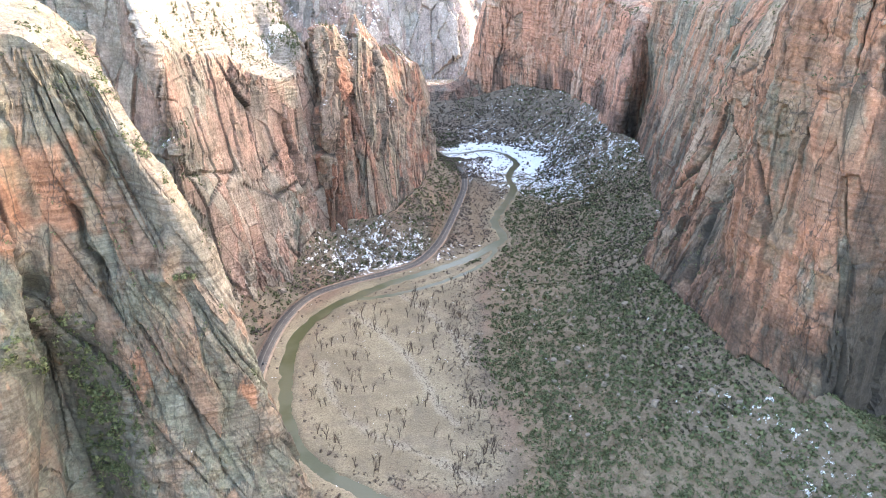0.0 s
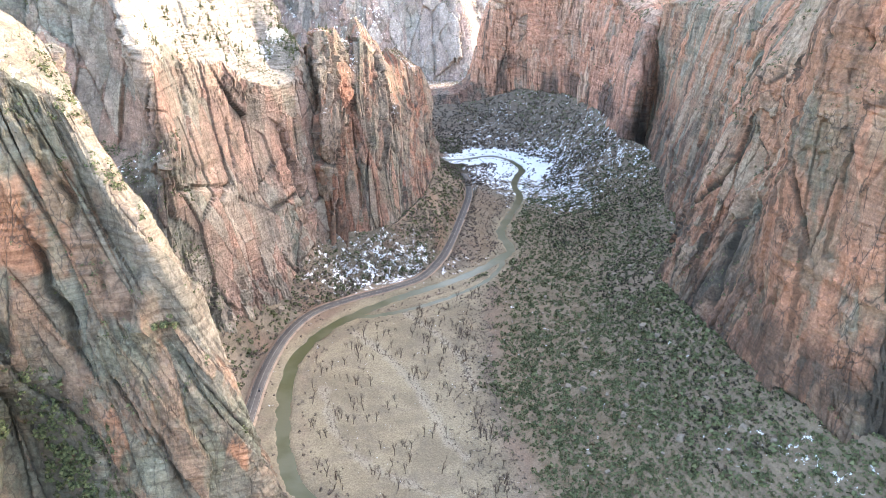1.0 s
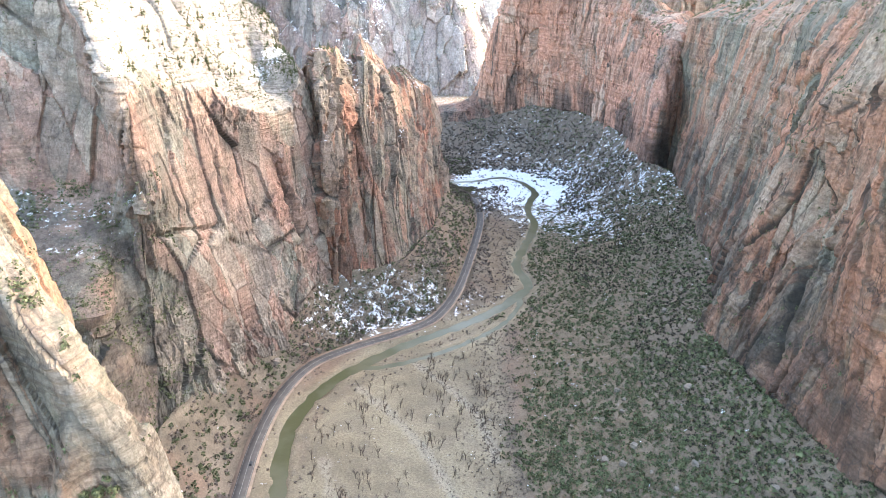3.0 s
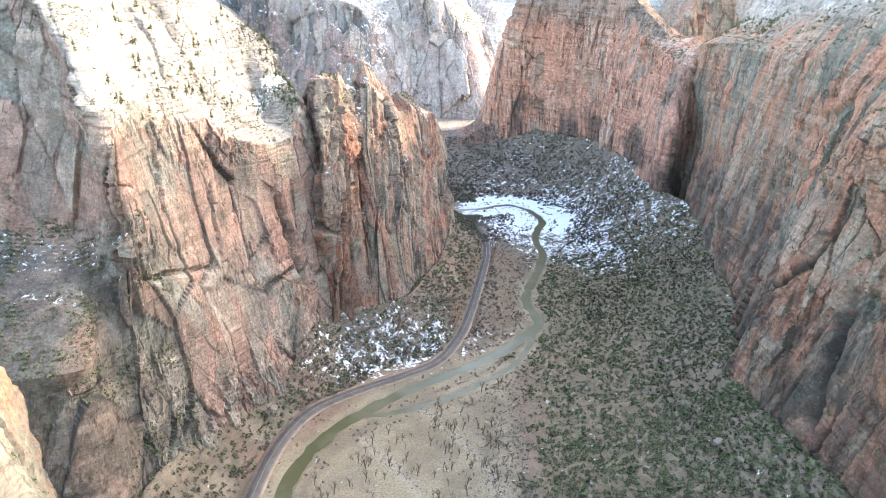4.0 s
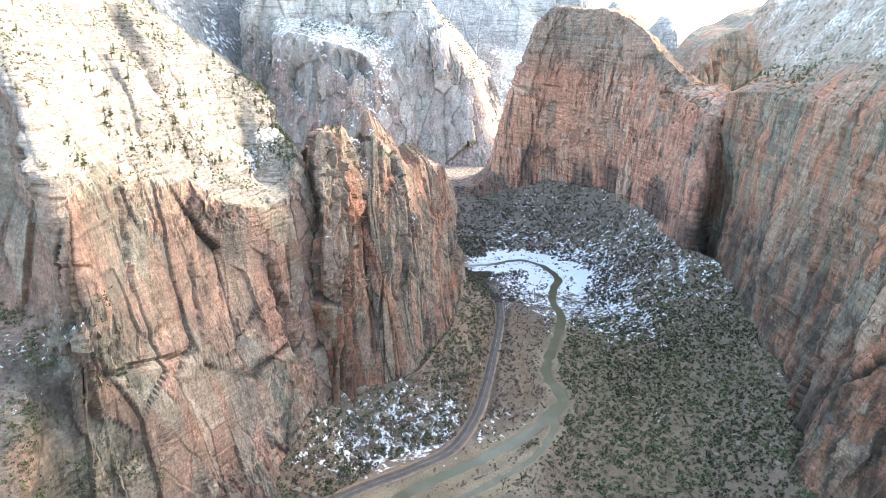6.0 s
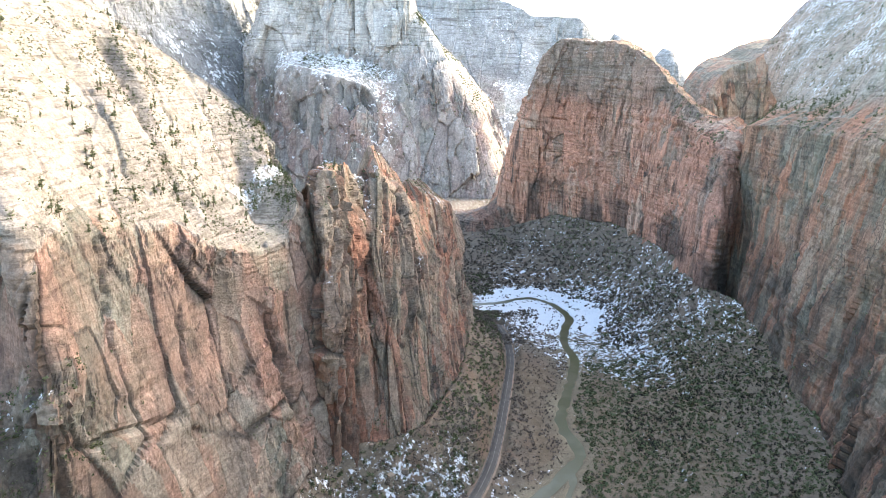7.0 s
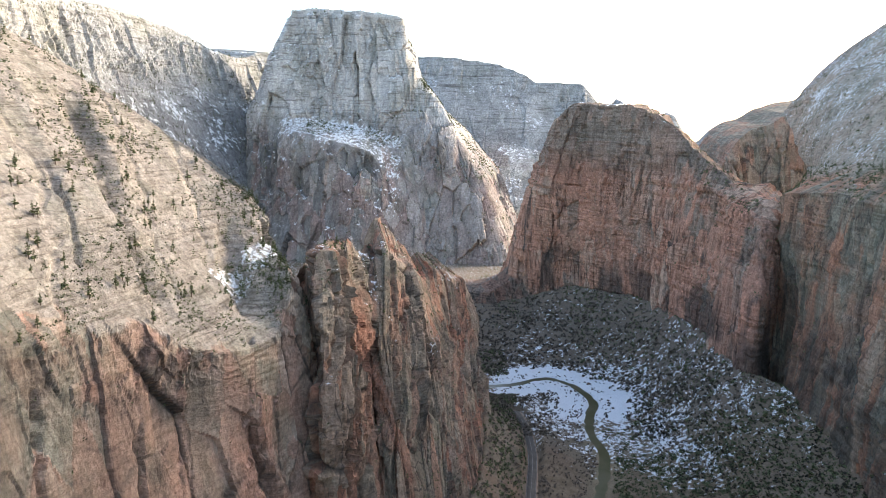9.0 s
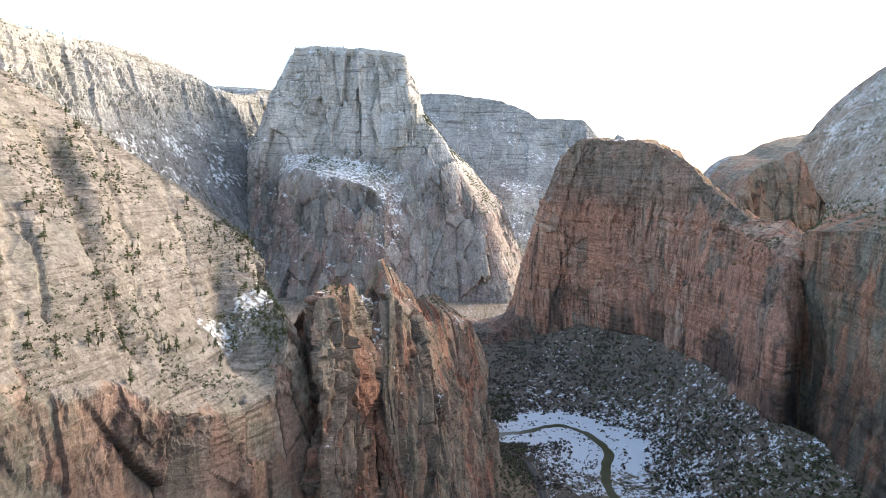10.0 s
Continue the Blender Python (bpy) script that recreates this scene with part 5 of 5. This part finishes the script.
def bare_tree(seed, height):
    """A leafless cottonwood: a forked trunk and a crown of bare limbs."""
    r = random.Random(seed)
    root = new("bare_tree")
    tagged(root, "leafless grey-brown cottonwood standing on the pale sand", "tree", "bare cottonwoods on the sand flat")
    bm = bmesh.new()
    lean = Vector((r.uniform(-0.12, 0.12), r.uniform(-0.12, 0.12), 0))
    top = Vector((0, 0, height * 0.45)) + lean * height
    tube(bm, Vector((0, 0, -0.4)), top, height * 0.035, height * 0.022)
    part("trunk", bm, BARK, root)
    bm = bmesh.new()
    for k in range(6):
        a = r.uniform(0, 6.283)
        start = top * r.uniform(0.55, 1.0)
        end = start + Vector((math.cos(a) * r.uniform(0.12, 0.28), math.sin(a) * r.uniform(0.12, 0.28), r.uniform(0.25, 0.5))) * height
        tube(bm, start, end, height * 0.016, height * 0.006, 4)
        for j in range(3):
            a2 = a + r.uniform(-1.2, 1.2)
            s2 = start.lerp(end, r.uniform(0.3, 0.9))
            e2 = s2 + Vector((math.cos(a2) * r.uniform(0.06, 0.16), math.sin(a2) * r.uniform(0.06, 0.16), r.uniform(0.1, 0.25))) * height
            tube(bm, s2, e2, height * 0.009, height * 0.004, 3)
    part("crown", bm, BARK, root)
    return root


def pine(seed, height, label, group):
    """A small ragged pine: a tapered trunk and a crown of needle sprays in uneven whorls."""
    r = np.random.default_rng(seed)
    root = new("pine_tree")
    tagged(root, label, "tree", group)
    bm = bmesh.new()
    tube(bm, Vector((0, 0, -0.6)), Vector((0, 0, height * 0.95)), height * 0.03, height * 0.006)
    part("trunk", bm, BARK, root)
    vs = []
    for k in range(11):
        z = height * (0.22 + 0.76 * k / 10)
        rad = height * 0.20 * (1.05 - k / 10.5) * r.uniform(0.65, 1.25)
        v = clump(r, 16, 0.5) * np.array([rad, rad, rad * 0.75])
        vs.append(v + np.array([r.normal() * rad * 0.25, r.normal() * rad * 0.25, z]))
    v = np.vstack(vs)
    crown = mesh_object("crown", v, np.arange(len(v)).reshape(-1, 3), PINE)
    crown.parent = root
    return root


def plant(kinds, places, seed, lo, hi):
    """Sets copies of the given trees at the places, turned and scaled at random."""
    r = random.Random(seed)
    for i, p in enumerate(places):
        m = pose(p[0], p[1], p[2], 0, 0, r.uniform(0, 360))
        k = r.uniform(lo, hi)
        src = kinds[i % len(kinds)]
        if i < len(kinds):
            ob = src
            ob.matrix_basis = m
        else:
            ob = copy_thing(src, m)
        ob.scale = (k, k, k * r.uniform(0.9, 1.15))


trees = floor_places(2400, (-110, 60, 320, 660), lambda x, y, dr, dd, s, l1, l2: (signed(SAND, x, y) < -2) * (0.04 + 0.75 * smooth(l2, 0.0, 0.3)) * (dr > 12))
trees = trees[:295]
plant([bare_tree(s, 6.5) for s in (1, 2, 3, 4, 5)], trees, 3, 0.55, 1.75)
slope_pines = np.vstack([
    rock_places(massif_g, massif_n, 190, lambda p, nz: smooth(nz, 0.35, 0.6) * (p[:, 2] > 215) * (p[:, 1] < 800) * smooth(fbm(p / 40, 3, 71), -0.2, 0.3), 31),
    rock_places(organ_g, organ_n, 16, lambda p, nz: (nz > 0.3) * (p[:, 2] > 120) * (p[:, 1] < 960), 33)])
plant([pine(s, 7.0, "small dark green pine growing on the pale slickrock", "pines on the slickrock") for s in (1, 2, 3, 4)], slope_pines, 4, 0.5, 1.35)


def wood(name, places, seed, height, label):
    """Far trees that nobody could count, in one mesh of slim ragged crowns."""
    r = np.random.default_rng(seed)
    out = []
    for p in places:
        hgt = height * r.uniform(0.5, 1.2)
        for k in range(5):
            rad = hgt * 0.2 * (1.1 - k / 5.0) * r.uniform(0.7, 1.2)
            out.append(clump(r, 9, 0.6) * np.array([rad, rad, rad]) + p + np.array([0, 0, hgt * (0.15 + 0.18 * k)]))
    v = np.vstack(out)
    return tagged(mesh_object(name, v, np.arange(len(v)).reshape(-1, 3), PINE), label, "trees", kind="stuff")


knob = fin_g.reshape(-1, 3)[np.argmin(np.linalg.norm(fin_g.reshape(-1, 3) - np.array([-101, 231, 212]), axis=1))]
r8 = np.random.default_rng(51)
scatter("rock_oak", knob + r8.normal(size=(22, 3)) * np.array([3.2, 2.0, 0.8]), r8.uniform(0.6, 1.7, 22), SHRUB, "large grey-green scrub oak on a pale knob of the fin", "shrubs", 51, tris=40, tall=1.0)
cleft = rock_places(fin_g, fin_n, 420, lambda p, nz: (np.abs(p[:, 0] + 133 + 0.12 * (p[:, 2] - 120)) < 9) * (p[:, 2] < 200) * (p[:, 2] > 60) * (p[:, 1] < 245) * (0.2 + smooth(200 - p[:, 2], 0, 50)), 37)
scatter("gully_brush", cleft, np.random.default_rng(37).uniform(0.7, 2.0, len(cleft)), PINE, "dark evergreen brush filling the gully of the fin", "brush", 37, tris=26, tall=1.2)
gully = rock_places(fin_g, fin_n, 60, lambda p, nz: (nz > 0.05) * (np.abs(p[:, 0] + 126) < 13) * (p[:, 2] < 185) * (p[:, 2] > 60), 36)
plant([pine(s, 7.0, "dark green fir in the shaded gully of the fin", "firs in the gully") for s in (21, 22)], gully, 6, 0.5, 1.1)
wood("rim_pines", np.vstack([rock_places(butte_g, butte_n, 60, lambda p, nz: (nz > 0.4) * (p[:, 2] > 285), 34),
                             rock_places(wall_g, wall_n, 700, lambda p, nz: (nz > 0.3) * (p[:, 2] > 275) * (p[:, 1] > 880) * (p[:, 0] > 330) * (p[:, 0] < 620), 35)]), 41, 7.0, "dark pines dotted along the shaded rims")
wood("butte_firs", floor_places(1500, (20, 210, 1330, 1465), lambda x, y, dr, dd, s, l1, l2: (s > 0.66) * (s < 0.99) * (0.25 + 0.6 * smooth(l2, -0.1, 0.2)))[:240], 42, 8.0, "dark firs in the shade below the red butte")

wood("crest_pines", rock_places(massif_g, massif_n, 420, lambda p, nz: (nz > 0.25) * (p[:, 2] > 225) * (p[:, 1] > 690) * (p[:, 1] < 815) * (0.15 + smooth(fbm(p / 30, 3, 72), -0.1, 0.25) + 0.5 * (p[:, 0] > -215)), 32), 48, 7.0, "green pines and junipers along the crest of the pale slope")
far_r = np.random.default_rng(61)
far_p = np.column_stack([far_r.uniform(-560, 300, 2600), far_r.uniform(1600, 2290, 2600), np.full(2600, -52.0)])
wood("far_woods", far_p[fbm(far_p / 60, 3, 62) > -0.15], 63, 9.0, "dark brush and trees on the far canyon floor")
wood("plateau_trees", rock_places(plateau_g, plateau_n, 800, lambda p, nz: (nz > 0.3) * (p[:, 2] > 575) * (p[:, 0] < -780), 53), 43, 11.0, "dark trees along the top of the far plateau")
wood("monolith_trees", rock_places(throne_g, throne_n, 260, lambda p, nz: (nz > 0.45) * ((p[:, 2] > 640) + 0.4 * (p[:, 2] < 400)), 44), 45, 13.0, "dark trees on the top and shelf of the pale monolith")
wood("plateau_wood", rock_places(plateau_g, plateau_n, 1700, lambda p, nz: (nz > 0.15) * (p[:, 2] < 530) * (p[:, 2] > 200) * smooth(fbm(p / 70, 3, 59), -0.3, 0.2) + 0.15 * (nz > 0.3), 46), 47, 15.0, "dark woods on the snowy slopes below the plateau")


# ---- boulders, lay-by and cars ----
def boulder(seed, material):
    """A weathered block: a cube cut into facets and knocked out of shape."""
    r = random.Random(seed)
    bm = bmesh.new()
    bmesh.ops.create_cube(bm, size=2.0)
    bmesh.ops.subdivide_edges(bm, edges=bm.edges[:], cuts=2, use_grid_fill=True)
    for v in bm.verts:
        d = v.co.normalized()
        v.co = v.co.lerp(d * 1.25, 0.55) * (1 + 0.22 * noise.noise(d * 1.6 + Vector((seed * 3.1, 0, 0)))) + Vector((r.uniform(-0.07, 0.07), r.uniform(-0.07, 0.07), r.uniform(-0.07, 0.07)))
        v.co.z *= 0.72
    me = bpy.data.meshes.new("boulder")
    bm.to_mesh(me)
    bm.free()
    me.materials.append(material)
    return tagged(new("boulder", me), "weathered sandstone boulder lying among the shrubs", "boulder", "boulders on the canyon slopes")


spots = np.vstack([floor_places(900, (70, 200, 330, 640), lambda x, y, dr, dd, s, l1, l2: (s > 0.3) * (s < 0.97) * 0.25)[:70],
                   floor_places(900, (-160, 0, 560, 760), lambda x, y, dr, dd, s, l1, l2: (s > 0.35) * (s < 0.97) * (dd > 9) * 0.5)[:70]])
n = Nodes("boulder_stone", 0.93, 0.12)
n.bump(n.noise(1.4, 6, 0.7), 0.8, 0.4)
BOULDER = n.colour(n.mix(n.ramp(n.noise(0.5, 6, 0.7), 0.4, 0.6), (0.30, 0.235, 0.175), (0.20, 0.165, 0.13)))
blocks = [boulder(s, BOULDER) for s in (1, 2, 3, 4)]
rr = random.Random(9)
for i, p in enumerate(spots):
    m = pose(p[0], p[1], p[2] + 0.2, rr.uniform(-15, 15), rr.uniform(-15, 15), rr.uniform(0, 360))
    k = rr.choice((0.8, 1.0, 1.3, 1.6, 2.6)) * rr.uniform(0.7, 1.2)
    if i < 4:
        ob = blocks[i]
        ob.matrix_basis = m
    else:
        ob = copy_thing(blocks[i % 4], m)
    ob.scale = (k, k * rr.uniform(0.7, 1.3), k)

n = Nodes("packed_dirt", 0.95, 0.1)
n.bump(n.noise(1.5, 4, 0.6), 0.3, 0.1)
DIRT = n.colour(n.mix(n.ramp(n.noise(0.2, 5, 0.6), 0.4, 0.6), (0.36, 0.25, 0.18), (0.28, 0.20, 0.145)))
shoulder = ribbon("road_shoulder", road_line, -7.0, 6.5, 2.3, DIRT, 0.6)
tagged(shoulder, "reddish dirt shoulder along the asphalt road", "road shoulder", kind="structure")
lot_line = even([(38, 1040), (30, 1070), (18, 1098), (10, 1118)], 30)
lot = ribbon("lay_by", lot_line, np.linspace(-6, -13, 30), np.linspace(6, 12, 30), 2.35, DIRT, 0.6)
tagged(lot, "small dirt lay-by at the end of the road", "lay-by", kind="structure")


def paint(name, colour):
    n = Nodes(name, 0.3, 0.5)
    n.bsdf.inputs["Coat Weight"].default_value = 0.5
    return n.colour(n.mix(n.ramp(n.noise(2.0, 3, 0.6), 0.5, 0.8), colour, tuple(0.8 * v for v in colour)))


GLASS = paint("car_glass", (0.02, 0.025, 0.03))
RUBBER = paint("tyre_rubber", (0.025, 0.025, 0.025))
RIM_METAL = paint("wheel_metal", (0.4, 0.4, 0.41))


def box(bm, x0, x1, y0, y1, z0, z1, taper=0.0):
    """A box whose top is drawn in by taper."""
    lo = [bm.verts.new(v) for v in ((x0, y0, z0), (x1, y0, z0), (x1, y1, z0), (x0, y1, z0))]
    hi = [bm.verts.new(v) for v in ((x0 + taper * 0.5, y0 + taper, z1), (x1 - taper * 0.5, y0 + taper, z1), (x1 - taper * 0.5, y1 - taper, z1), (x0 + taper * 0.5, y1 - taper, z1))]
    bm.faces.new(lo[::-1])
    bm.faces.new(hi)
    for k in range(4):
        bm.faces.new((lo[k], lo[(k + 1) % 4], hi[(k + 1) % 4], hi[k]))
    return bm


def car(material, label):
    root = new("car")
    tagged(root, label, "car", "cars on the canyon road")
    bm = box(bmesh.new(), -0.92, 0.92, -2.3, 2.3, 0.35, 0.95, 0.08)
    bmesh.ops.bevel(bm, geom=bm.edges[:], offset=0.1, segments=2, affect='EDGES')
    body = part("body", bm, material, root)
    bm = box(bmesh.new(), -0.82, 0.82, -1.9, 0.9, 0.93, 1.55, 0.45)
    part("cabin", bm, GLASS, root)
    bm = box(bmesh.new(), -0.62, 0.62, -1.45, 0.45, 1.54, 1.6, 0.05)
    part("roof", bm, material, root)
    for x in (-0.88, 0.88):
        for y in (-1.4, 1.4):
            bm = bmesh.new()
            bmesh.ops.create_cone(bm, cap_ends=True, segments=14, radius1=0.34, radius2=0.34, depth=0.22, matrix=Matrix.Translation((x, y, 0.34)) @ Matrix.Rotation(radians(90), 4, 'Y'))
            wheel = part("wheel", bm, RUBBER, root)
            bm = bmesh.new()
            bmesh.ops.create_cone(bm, cap_ends=True, segments=12, radius1=0.2, radius2=0.17, depth=0.26, matrix=Matrix.Translation((x, y, 0.34)) @ Matrix.Rotation(radians(90), 4, 'Y'))
            part("rim", bm, RIM_METAL, wheel, "grey metal rim")
    return root


def on_road(i, side):
    """A pose on the road at the given step along it, in one of the lanes."""
    a, b = road_line[i], road_line[i + 1]
    d = (b - a) / np.linalg.norm(b - a)
    p = a + np.array([d[1], -d[0]]) * side
    return pose(p[0], p[1], float(valley(a[1])) + 2.46, 0, 0, math.degrees(math.atan2(-d[0], d[1])))


near_car = int(np.argmin(np.hypot(road_line[:, 0] + 147, road_line[:, 1] - 462)))
car(paint("black_paint", (0.03, 0.03, 0.035)), "small dark car driving on the asphalt road").matrix_basis = on_road(near_car, 1.8)
z_lot = float(valley(1100)) + 2.36
for (x, y, a), (name, colour, label) in zip(((14, 1098, 62), (20, 1104, 60), (26, 1092, 75)), (("white_paint", (0.75, 0.75, 0.75), "white car parked on the dirt lay-by"), ("silver_paint", (0.45, 0.46, 0.48), "silver car parked on the dirt lay-by"), ("red_paint", (0.35, 0.05, 0.04), "dark red car parked on the dirt lay-by"))):
    car(paint(name, colour), label).matrix_basis = pose(x, y, z_lot, 0, 0, a)
